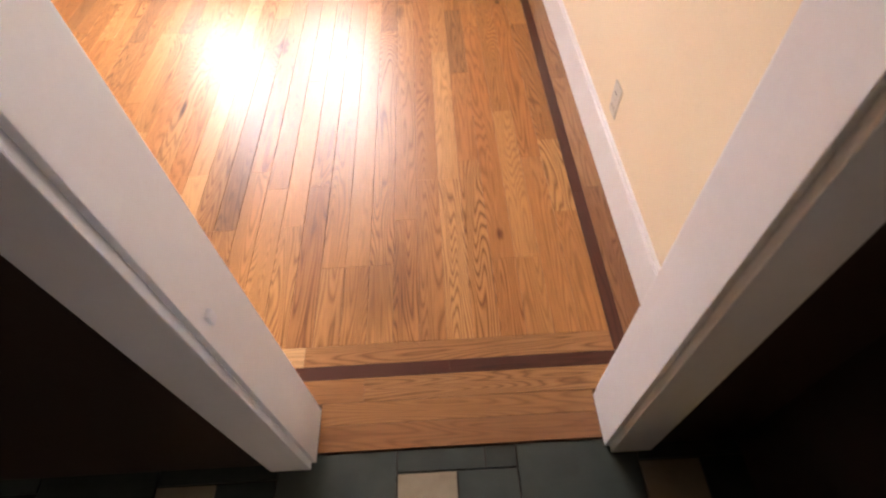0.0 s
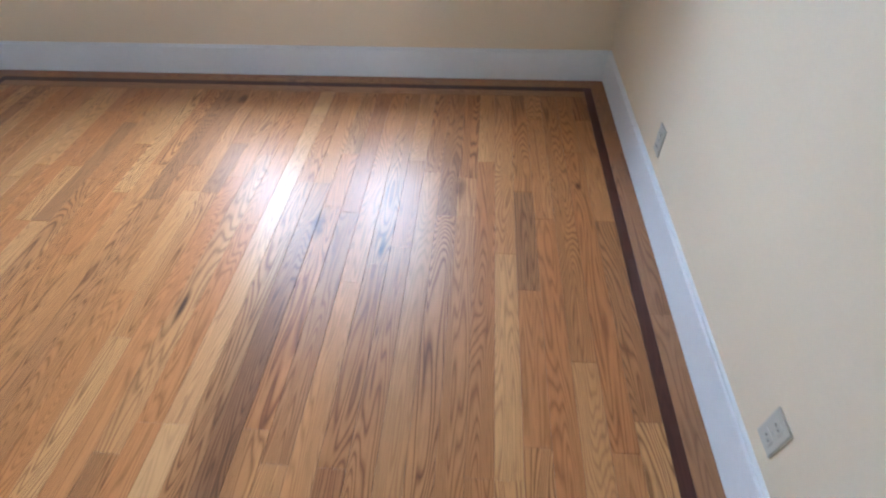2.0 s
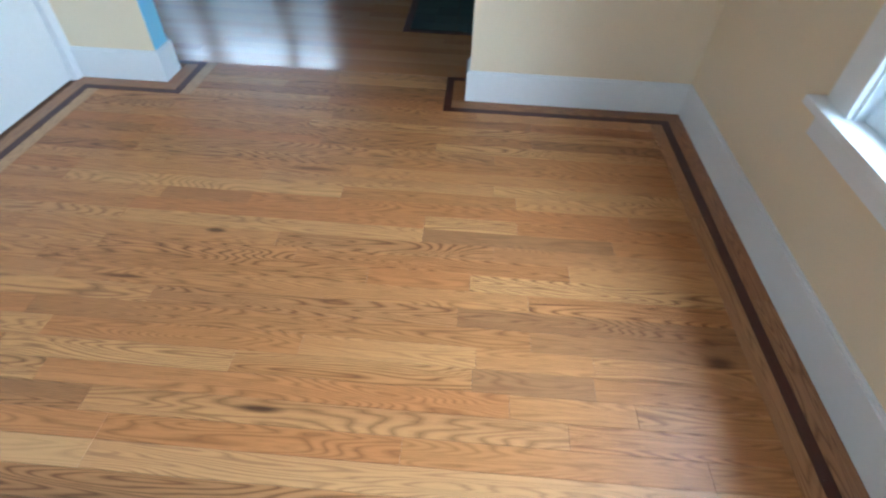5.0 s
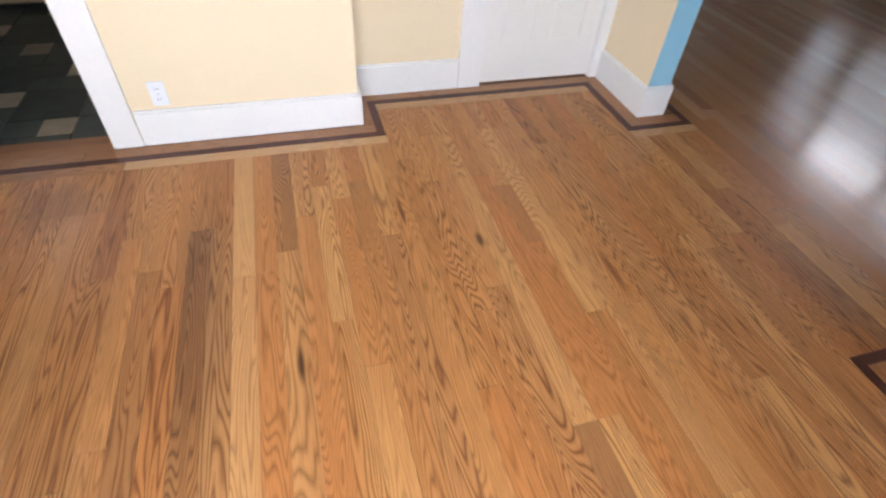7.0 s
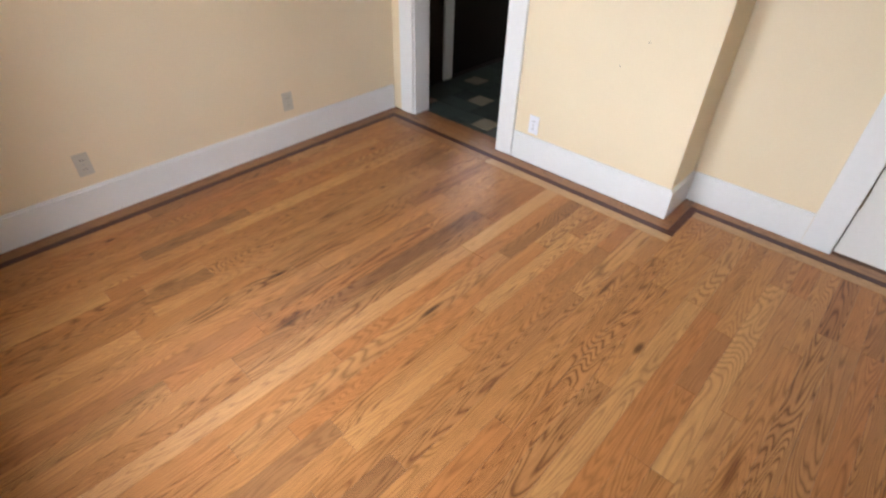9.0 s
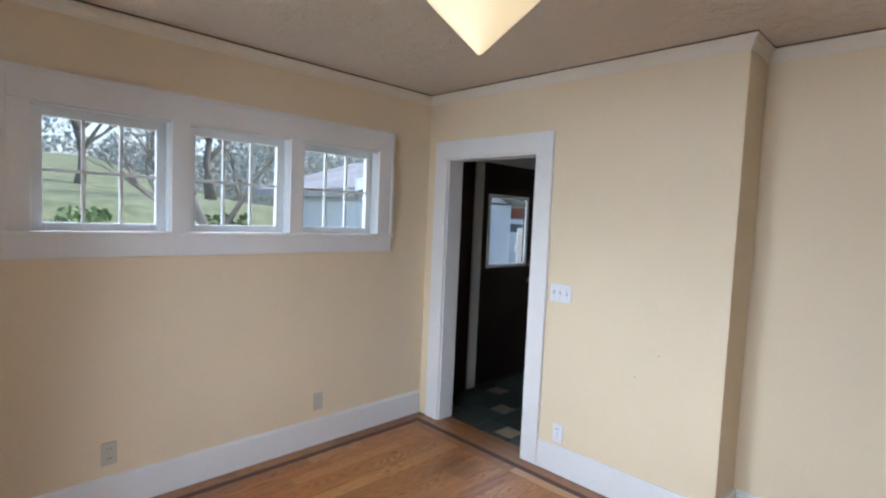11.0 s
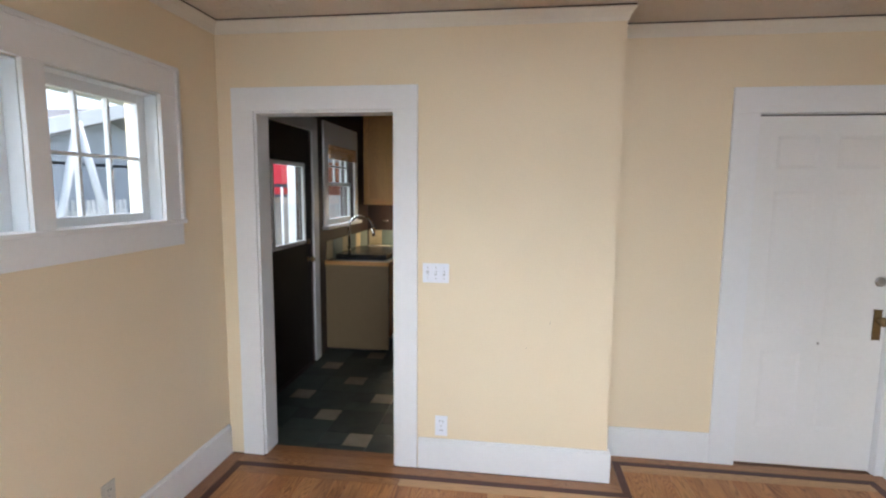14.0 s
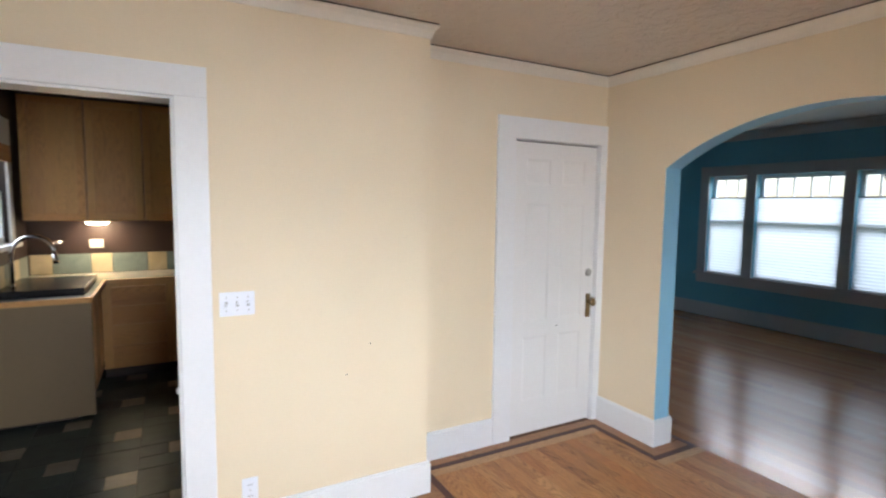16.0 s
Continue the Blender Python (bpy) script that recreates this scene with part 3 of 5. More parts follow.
for a, c in NW:
    part("window_lining", boxes((a - 0.01, a + 0.012, YN, YN + 0.11, NZ0, NZ1), (c - 0.012, c + 0.01, YN, YN + 0.11, NZ0, NZ1), (a, c, YN, YN + 0.11, NZ1 - 0.012, NZ1 + 0.01)), SASH, win)
    zm = 1.36
    for za, zb, ya in ((NZ0, zm + 0.02, YN + 0.035), (zm - 0.02, NZ1 - 0.012, YN + 0.075)):
        bm = bmesh.new()
        frame_xz(bm, a + 0.012, c - 0.012, ya, ya + 0.035, za, zb, 0.05, 0.07 if za == NZ0 else 0.04, 0.04, 0.004)
        sash = part("sash", bm, SASH, win)
        no_shadow(part("pane", boxes((a + 0.06, c - 0.06, ya + 0.014, ya + 0.018, za + 0.04, zb - 0.04)), GLASS, sash))
        if za == NZ0:
            xm = (a + c) / 2
            part("sash_lift", boxes((xm - 0.05, xm + 0.05, ya - 0.012, ya, za + 0.028, za + 0.045), bevel=0.004), SASH, sash)

# triple window of the living room with cellular blinds
win = thing("window_3", "grey-trimmed triple window with white blinds lowered", "window", kind="structure")
xa = LW
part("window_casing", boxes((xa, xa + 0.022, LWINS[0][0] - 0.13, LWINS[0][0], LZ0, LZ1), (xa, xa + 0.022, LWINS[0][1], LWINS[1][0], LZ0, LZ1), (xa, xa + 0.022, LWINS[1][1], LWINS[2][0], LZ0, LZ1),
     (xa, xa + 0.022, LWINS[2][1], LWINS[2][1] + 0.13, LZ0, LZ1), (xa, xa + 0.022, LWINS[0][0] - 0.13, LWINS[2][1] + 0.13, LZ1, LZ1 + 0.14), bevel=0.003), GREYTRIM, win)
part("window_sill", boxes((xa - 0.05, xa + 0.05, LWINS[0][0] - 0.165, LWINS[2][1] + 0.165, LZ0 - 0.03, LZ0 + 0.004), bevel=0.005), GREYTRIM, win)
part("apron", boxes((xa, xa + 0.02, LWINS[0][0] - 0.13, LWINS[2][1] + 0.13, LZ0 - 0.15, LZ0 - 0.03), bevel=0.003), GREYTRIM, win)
for a, c in LWINS:
    bm = bmesh.new()
    frame_yz(bm, xa - 0.10, xa - 0.06, a, c, LZ0, 1.45, 0.045, 0.06, 0.035)
    frame_yz(bm, xa - 0.14, xa - 0.10, a, c, 1.42, LZ1, 0.045, 0.035, 0.05)
    sash = part("sash", bm, SASH, win)
    no_shadow(part("pane", boxes((xa - 0.125, xa - 0.121, a + 0.04, c - 0.04, LZ0 + 0.04, LZ1 - 0.04)), GLASS, sash))
    n = 3 if c - a < 0.8 else 5
    for k in range(1, n):
        y = a + (c - a) * k / n
        part("muntin", boxes((xa - 0.135, xa - 0.108, y - 0.008, y + 0.008, 1.455, LZ1 - 0.05)), SASH, sash)


def cellular_blind(a, c, z0, z1, x):
    """Pleated shade: many shallow folds between two rails."""
    bl = thing("window_blind", "white pleated cellular blind lowered over the window", "blind", group="blinds of the living room window")
    bm, n = bmesh.new(), int((z1 - z0) / 0.02)
    rows = []
    for k in range(n + 1):
        z = z0 + (z1 - z0) * k / n
        xx = x + (0.002 if k % 2 else -0.002)
        rows.append((bm.verts.new((xx, a, z)), bm.verts.new((xx, c, z))))
    for p, q in zip(rows, rows[1:]):
        bm.faces.new((p[0], p[1], q[1], q[0]))
    part("fabric", bm, BLINDCLOTH, bl)
    part("bottom_rail", boxes((x - 0.012, x + 0.014, a, c, z0 - 0.016, z0), bevel=0.003), GREYTRIM, bl)
    part("top_rail", boxes((x - 0.012, x + 0.014, a, c, z1, z1 + 0.012), bevel=0.003), DARKHOLE, bl)


BLINDCLOTH, n_, l_, b_ = material("white_blind_cloth")
b_.inputs["Base Color"].default_value = (0.86, 0.88, 0.92, 1)
b_.inputs["Roughness"].default_value = 0.9
tl = n_.new("ShaderNodeBsdfTranslucent")
tl.inputs[0].default_value = (0.42, 0.46, 0.50, 1)
mx_ = n_.new("ShaderNodeMixShader")
mx_.inputs[0].default_value = 0.6
l_.new(b_.outputs[0], mx_.inputs[1]), l_.new(tl.outputs[0], mx_.inputs[2]), l_.new(mx_.outputs[0], n_["Material Output"].inputs["Surface"])
for a, c in LWINS:
    cellular_blind(a + 0.012, c - 0.012, LZ0 + 0.02, 1.745, LW - 0.03)


# ---- the white door of the recess ----
def panel_bevel(bm, x0, x1, z0, z1, yf, into, w=0.03):
    """A recessed panel with sloped edges in a face at y = yf."""
    a = [bm.verts.new(p) for p in ((x0, yf, z0), (x1, yf, z0), (x1, yf, z1), (x0, yf, z1))]
    c = [bm.verts.new(p) for p in ((x0 + w, yf - into, z0 + w), (x1 - w, yf - into, z0 + w), (x1 - w, yf - into, z1 - w), (x0 + w, yf - into, z1 - w))]
    for k in range(4):
        bm.faces.new((a[k], a[(k + 1) % 4], c[(k + 1) % 4], c[k]))
    bm.faces.new(c)


def panel_face(bm, x0, x1, z0, z1, yf, panels, into=0.0045, w=0.02):
    xs = sorted({x0, x1, *[p[0] for p in panels], *[p[1] for p in panels]})
    zs = sorted({z0, z1, *[p[2] for p in panels], *[p[3] for p in panels]})
    for xa, xb in zip(xs, xs[1:]):
        for za, zb in zip(zs, zs[1:]):
            if any(p[0] <= (xa + xb) / 2 <= p[1] and p[2] <= (za + zb) / 2 <= p[3] for p in panels):
                continue
            bm.faces.new([bm.verts.new(q) for q in ((xa, yf, za), (xb, yf, za), (xb, yf, zb), (xa, yf, zb))])
    for p in panels:
        panel_bevel(bm, *p, yf, into, w)
    bmesh.ops.remove_doubles(bm, verts=bm.verts[:], dist=0.0004)


door = thing("door_1", "white painted six-panel door, closed, in the recess", "door", kind="structure")
x0, x1, yf = CX0 + 0.013, CX1 - 0.014, YR - 0.015
bm = bmesh.new()
add_box(bm, x0, x1, yf - 0.035, yf - 0.012, 0.012, CH - 0.019)
pl, pm = 0.105, 0.05
xm = (x0 + x1) / 2
cols = ((x0 + pl, xm - pm), (xm + pm, x1 - pl))
panels = [(a, c, z0, z1) for a, c in cols for z0, z1 in ((0.24, 0.70), (0.80, 1.62), (1.74, 1.92))]
panel_face(bm, x0, x1, 0.012, CH - 0.019, yf, panels)
add_box(bm, x0, x0 + 0.002, yf - 0.03, yf - 0.0005, 0.012, CH - 0.019), add_box(bm, x1 - 0.002, x1, yf - 0.03, yf - 0.0005, 0.012, CH - 0.019)
part("door_leaf", bm, DOORWHITE, door)
# dark strip on hinge side and head, coloured in as the gap's shade
part("gap_shade", boxes((x1 + 0.0005, x1 + 0.004, yf - 0.03, yf - 0.004, 0.012, CH - 0.019), (x0, x1, yf - 0.03, yf - 0.004, CH - 0.0185, CH - 0.012)), DARKHOLE, door, "dark strip coloured in as the shade of the door gap")
part("deadbolt", lathe([(0.0, 0.012), (0.020, 0.012), (0.027, 0.008), (0.029, 0.0)], (-3.707, yf, 1.122), "Y", 24), STEEL, door, "dull steel deadbolt")
plate = part("lock_plate", boxes((-3.733, -3.690, yf, yf + 0.005, 0.79, 0.965), bevel=0.002), BRASS, door, "aged brass lock plate")
part("door_knob", lathe([(0.0, 0.062), (0.016, 0.061), (0.026, 0.052), (0.027, 0.042), (0.016, 0.032), (0.010, 0.024), (0.010, 0.004), (0.018, 0.0)], (-3.715, yf + 0.004, 0.905), "Y", 24), BRASS, plate, "aged brass knob")
for zc in (0.33, 1.83):
    hinge = part("hinge", boxes((CX1 - 0.016, CX1 - 0.004, yf - 0.002, yf + 0.005, zc - 0.05, zc + 0.05), bevel=0.001), DOORWHITE if zc > 1 else BRASS, door)
    part("hinge_pin", tube([(CX1 - 0.010, yf + 0.008, zc - 0.056), (CX1 - 0.010, yf + 0.008, zc + 0.056)], 0.006, 8), DOORWHITE if zc > 1 else BRASS, hinge)
part("scuff", lathe([(0.0, 0.002), (0.006, 0.0015), (0.007, 0.0)], (-3.42, yf, 0.755), "Y", 10), STEEL, door, "small dark nail head")
structure("door_lining", "white door lining", boxes((CX0, CX0 + 0.008, YR - 0.14, YR, 0, CH), (CX1 - 0.008, CX1, YR - 0.14, YR, 0, CH), (CX0 + 0.008, CX1 - 0.008, YR - 0.14, YR, CH - 0.008, CH)), WHITE, "trim")


# ---- outlets and switches ----
def outlet(name, label, y, z, wall="east", mat=ALMOND, x=0.0):
    """Duplex outlet with its plate, two sockets and slots."""
    o = thing(name, label, "outlet", group="wall outlets")
    w, h = 0.036, 0.060

    def bx(a, c, d, e, z0, z1, bevel=0.0):
        # a..c along the wall, d..e out of it
        return boxes((-e, -d, y + a, y + c, z + z0, z + z1) if wall == "east" else (x + a, x + c, d, e, z + z0, z + z1), bevel=bevel)
    part("plate", bx(-w, w, 0.0005, 0.006, -h, h, 0.002), mat, o)
    for s in (-1, 1):
        soc = part("socket", bx(-0.017, 0.017, 0.006, 0.0085, s * 0.026 - 0.015, s * 0.026 + 0.015, 0.001), mat, o)
        for k in (-1, 1):
            part("slot", bx(k * 0.007 - 0.0015, k * 0.007 + 0.0015, 0.0085, 0.0092, s * 0.026 - 0.004, s * 0.026 + 0.006), DARKHOLE, soc)
    part("screw", bx(-0.003, 0.003, 0.006, 0.0075, -0.003, 0.003), STEEL, o)
    return o


outlet("wall_outlet", "almond duplex outlet low on the yellow wall", 0.946, 0.302)
outlet("wall_outlet", "almond duplex outlet low on the yellow wall", 2.165, 0.305)
outlet("wall_outlet", "white duplex outlet above the baseboard by the kitchen doorway", 0, 0.262, "south", PLASTIC, -1.30)
sw = thing("light_switch", "white triple toggle switch plate beside the kitchen doorway", "switch")
part("plate", boxes((-1.337, -1.188, 0.0005, 0.006, 1.094, 1.203), bevel=0.002), PLASTIC, sw)
for k, up in ((-1, 1), (0, 1), (1, -1)):
    xk = -1.2625 + k * 0.046
    slot = part("slot", boxes((xk - 0.006, xk + 0.006, 0.006, 0.0066, 1.136, 1.161)), GREYTRIM, sw)
    part("toggle", tube([(xk, 0.005, 1.1485), (xk, 0.020, 1.1485 + 0.010 * up)], [0.005, 0.004], 8), PLASTIC, slot)
    for s in (-1, 1):
        part("screw", lathe([(0.0, 0.0012), (0.003, 0.0008), (0.0032, 0)], (xk, 0.006, 1.1485 + s * 0.03), "Y", 8), STEEL, sw)
for px, pz in ((-1.77, 0.745), (-1.895, 0.89)):
    thing("nail_hole", "tiny nail hole in the yellow plaster wall", "nail hole", lathe([(0.0, 0.0008), (0.002, 0.0006), (0.003, 0.0)], (px, 0, pz), "Y", 8), DARKHOLE)

thing("door_catch", "small white plastic catch on the door jamb", "catch", boxes((-1.02, -1.010, -0.118, -0.100, 0.736, 0.764), bevel=0.003), PLASTIC)

# ---- ceiling lamp of the dining room ----
LX, LY = -1.955, 1.62
lamp = thing("ceiling_lamp", "alabaster glass bowl lamp hanging under the ceiling, lit", "lamp")
part("canopy", lathe([(0.0, H - 0.035), (0.05, H - 0.034), (0.065, H - 0.015), (0.066, H - 0.001)], (LX, LY, 0)), BRASS, lamp)
part("stem", tube([(LX, LY, H - 0.03), (LX, LY, 2.10)], 0.008), BRASS, lamp)
DZ = 0.045
part("bowl", lathe([(0.0, 2.035 + DZ), (0.008, 2.037 + DZ), (0.05, 2.08 + DZ), (0.10, 2.13 + DZ), (0.15, 2.18 + DZ), (0.19, 2.222 + DZ), (0.20, 2.25 + DZ), (0.192, 2.25 + DZ), (0.14, 2.185 + DZ), (0.08, 2.125 + DZ), (0.0, 2.06 + DZ)], (LX, LY, 0)), ALABASTER, lamp, "glowing cream glass bowl")
for k in range(3):
    a = 2 * math.pi * k / 3
    part("chain", tube([(LX + 0.195 * math.cos(a), LY + 0.195 * math.sin(a), 2.245 + DZ), (LX + 0.02 * math.cos(a), LY + 0.02 * math.sin(a), H - 0.04)], 0.003, 6), BRASS, lamp)

# ---- kitchen ----
CREAMWALL, GREENWALL = slate("cream_wall_tile", (0.40, 0.33, 0.20), (0.55, 0.45, 0.29), 0.3), slate("green_wall_tile", (0.10, 0.14, 0.13), (0.18, 0.22, 0.20), 0.3)
# back door with a glass light
door = thing("door_2", "black painted back door with a white-framed glass light", "door", kind="structure")
a, c, zt = KD[0], KD[1], KD[2]
gy0, gy1, gz0, gz1 = -1.53, -0.93, 1.135, 1.815
part("door_leaf", boxes((KE + 0.02, KE + 0.06, a, gy0, 0.01, zt), (KE + 0.02, KE + 0.06, gy1, c, 0.01, zt), (KE + 0.02, KE + 0.06, gy0, gy1, 0.01, gz0), (KE + 0.02, KE + 0.06, gy0, gy1, gz1, zt)), BLACKDOOR, door)
bm = bmesh.new()
frame_yz(bm, KE + 0.008, KE + 0.03, gy0 - 0.012, gy1 + 0.012, gz0 - 0.012, gz1 + 0.012, 0.032)
lightframe = part("glass_frame", bm, WHITE, door, "white painted glazing frame")
no_shadow(part("pane", boxes((KE + 0.035, KE + 0.039, gy0 + 0.005, gy1 - 0.005, gz0 + 0.005, gz1 - 0.005)), GLASS, lightframe))
part("door_knob", lathe([(0.0, -0.06), (0.02, -0.058), (0.027, -0.045), (0.024, -0.033), (0.011, -0.024), (0.011, -0.008), (0.025, 0.0)], (KE + 0.02, -1.605, 0.972), "X", 20), BRASS, door, "brass knob")
part("deadbolt", lathe([(0.0, -0.014), (0.02, -0.013), (0.025, 0.0)], (KE + 0.02, -1.605, 1.13), "X", 20), BRASS, door, "brass deadbolt")
# added piece that closes the bright gap below the door leaf
structure("light_stop_sill", "dark sill added to stop daylight leaking under the back door", boxes((KE - 0.01, KE + 0.16, KD[0], KD[1], -0.02, 0.012)), BLACKWALL, "sill")
structure("door_casing", "white casing round the black back door", boxes((KE - 0.02, KE, KD[0] - 0.12, KD[0], 0.003, KD[2]), (KE - 0.02, KE, KD[1], KD[1] + 0.11, 0.003, KD[2]), (KE - 0.02, KE, KD[0] - 0.12, KD[1] + 0.11, KD[2], KD[2] + 0.13), bevel=0.003), WHITE, "trim")

win = thing("window_4", "white double-hung kitchen window above the sink", "window", kind="structure")
a, c, z0, z1 = KWIN
part("window_casing", boxes((KE - 0.02, KE, a - 0.11, a, z0, z1), (KE - 0.02, KE, c, c + 0.10, z0, z1), (KE - 0.02, KE, a - 0.11, c + 0.10, z1, z1 + 0.25), bevel=0.003), WHITE, win)
part("window_sill", boxes((KE - 0.06, KE + 0.08, a - 0.13, c + 0.12, z0 - 0.03, z0 + 0.004), bevel=0.004), WHITE, win)
bm = bmesh.new()
zm = 1.65
frame_yz(bm, KE + 0.03, KE + 0.06, a, c, z0, zm + 0.02, 0.045, 0.055, 0.035)
frame_yz(bm, KE + 0.06, KE + 0.09, a, c, zm - 0.015, z1, 0.045, 0.035, 0.045)
sash = part("sash", bm, SASH, win)
for k in (1, 2, 3):
    y = a + (c - a) * k / 4
    part("muntin", boxes((KE + 0.064, KE + 0.086, y - 0.007, y + 0.007, zm + 0.02, z1 - 0.045)), SASH, sash)
part("muntin", boxes((KE + 0.065, KE + 0.085, a + 0.045, c - 0.045, 1.83, 1.843)), SASH, sash)
no_shadow(part("pane", boxes((KE + 0.073, KE + 0.077, a + 0.04, c - 0.04, z0 + 0.05, z1 - 0.04)), GLASS, sash))
blind = thing("bamboo_blind", "rolled-up woven bamboo blind at the window head", "blind")
for k in range(7):
    part("slat", boxes((KE - 0.045, KE - 0.022, a + 0.01, c - 0.01, z1 - 0.10 + k * 0.019, z1 - 0.086 + k * 0.019), bevel=0.003), MAPLEX, blind)

# sink run along the east wall, drawers along the south wall
cab = thing("sink_cabinet", "maple sink base cabinet with a cream end panel", "cabinet")
part("carcass", boxes((-0.44, KE - 0.002, KS + 0.002, -2.005, 0.10, 0.868)), MAPLE, cab)
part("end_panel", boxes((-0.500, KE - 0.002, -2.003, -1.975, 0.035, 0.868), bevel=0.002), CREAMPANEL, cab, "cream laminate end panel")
part("toe_kick", boxes((-0.38, KE - 0.002, KS + 0.002, -2.04, 0.002, 0.098)), BLACKWALL, cab, "black toe kick")
for ya, yb in ((-2.44, -2.02), (-2.87, -2.45)):
    d = part("cabinet_door", boxes((-0.462, -0.442, ya, yb, 0.11, 0.855), bevel=0.003), MAPLE, cab)
    bm = bmesh.new()
    frame_yz(bm, -0.470, -0.462, ya, yb, 0.11, 0.855, 0.06)
    part("door_rail", bm, MAPLE, d)
cab = thing("drawer_cabinet", "maple base cabinet with four drawers", "cabinet")
part("carcass", boxes((-1.16, -0.472, KS + 0.002, -2.905, 0.10, 0.868)), MAPLE, cab)
part("toe_kick", boxes((-1.16, -0.472, KS + 0.002, -2.98, 0.002, 0.098)), BLACKWALL, cab, "black toe kick")
for za, zb in ((0.675, 0.84), (0.505, 0.665), (0.315, 0.495), (0.105, 0.305)):
    part("drawer", boxes((-0.97, -0.545, -2.904, -2.884, za, zb), bevel=0.005), MAPLEX, cab)
cab = thing("base_cabinet", "maple base cabinet beside the drawers", "cabinet")
part("carcass", boxes((KW + 0.01, -1.165, KS + 0.002, -2.905, 0.10, 0.868)), MAPLE, cab)
part("toe_kick", boxes((KW + 0.01, -1.165, KS + 0.002, -2.98, 0.002, 0.098)), BLACKWALL, cab, "black toe kick")
for xa in (-2.06, -1.61):
    part("cabinet_door", boxes((xa, xa + 0.43, -2.904, -2.884, 0.11, 0.855), bevel=0.004), MAPLE, cab)

top = thing("countertop", "pale tiled countertop with a maple edge", "countertop")
SX0, SX1, SY0, SY1 = -0.43, 0.05, -2.90, -2.08
part("slab", boxes((-0.49, SX0, KS, -1.985, 0.872, 0.908), (SX1, KE, KS, -1.985, 0.872, 0.908), (SX0, SX1, SY1, -1.985, 0.872, 0.908), (SX0, SX1, KS, SY0, 0.872, 0.908), (KW, -0.49, KS, -2.885, 0.872, 0.908)), COUNTER, top)
part("edge", boxes((-0.515, -0.491, -2.885, -1.96, 0.868, 0.909), (-0.515, KE, -1.984, -1.96, 0.868, 0.909), (KW, -0.515, -2.884, -2.862, 0.868, 0.909), bevel=0.004), MAPLEX, top, "maple edge strip")
sink = thing("kitchen_sink", "black composite drop-in sink", "sink")
bm = bmesh.new()
frame_yz(bm, SX0 - 0.02, SX1 + 0.02, SY0 - 0.02, SY1 + 0.02, 0.909, 0.917, 0.05)
add_box(bm, SX0 - 0.02, SX0 + 0.03, SY0 + 0.03, SY1 - 0.03, 0.909, 0.917), add_box(bm, SX1 - 0.06, SX1 + 0.02, SY0 + 0.03, SY1 - 0.03, 0.909, 0.917)
part("rim", bm, SINKBLACK, sink)
part("basin", boxes((SX0 + 0.012, SX0 + 0.03, SY0 + 0.012, SY1 - 0.012, 0.72, 0.909), (SX1 - 0.03, SX1 - 0.012, SY0 + 0.012, SY1 - 0.012, 0.72, 0.909), (SX0 + 0.03, SX1 - 0.03, SY0 + 0.012, SY0 + 0.03, 0.72, 0.909),
     (SX0 + 0.03, SX1 - 0.03, SY1 - 0.03, SY1 - 0.012, 0.72, 0.909), (SX0 + 0.012, SX1 - 0.012, SY0 + 0.012, SY1 - 0.012, 0.71, 0.72)), SINKBLACK, sink)
fau = thing("kitchen_faucet", "chrome gooseneck faucet behind the sink", "faucet")
fx, fy = 0.02, -2.38
part("base", lathe([(0.03, 0.917), (0.03, 0.93), (0.02, 0.945), (0.016, 0.98)], (fx, fy, 0)), CHROME, fau)
pts = [(fx, fy, 0.97), (fx, fy, 1.16)] + [(fx - 0.13 + 0.13 * math.cos(math.pi * k / 10), fy, 1.19 + 0.14 * math.sin(math.pi * k / 10)) for k in range(11)]
part("spout", tube(pts, 0.015, 14), CHROME, fau)
part("spray_head", tube([(fx - 0.26, fy, 1.195), (fx - 0.265, fy, 1.12)], [0.016, 0.02], 14), CHROME, fau)
part("lever", tube([(fx, fy + 0.015, 0.985), (fx, fy + 0.09, 1.02)], [0.007, 0.005], 8), CHROME, fau)

# backsplash of alternating tiles
sp = thing("backsplash", "row of cream and green glazed tiles above the counter", "backsplash")
part("bed", boxes((KW, KE - 0.012, KS + 0.0005, KS + 0.006, 0.909, 1.098), (KE - 0.006, KE - 0.0005, KS + 0.012, -1.985, 0.909, 1.098)), GROUT, sp)
xa, k = KE - 0.014, 0
while xa > KW + 0.1:
    wd = 0.17 if k % 2 == 0 else 0.30
    part("tile", boxes((xa - wd + 0.004, xa, KS + 0.006, KS + 0.013, 0.912, 1.095), bevel=0.002), CREAMWALL if k % 2 == 0 else GREENWALL, sp)
    xa, k = xa - wd, k + 1
ya, k = -1.99, 0
while ya > KS + 0.2:
    wd = 0.17 if k % 2 == 0 else 0.30
    part("tile", boxes((KE - 0.013, KE - 0.006, ya - wd + 0.004, ya, 0.912, 1.095), bevel=0.002), CREAMWALL if k % 2 == 0 else GREENWALL, sp)
    ya, k = ya - wd, k + 1

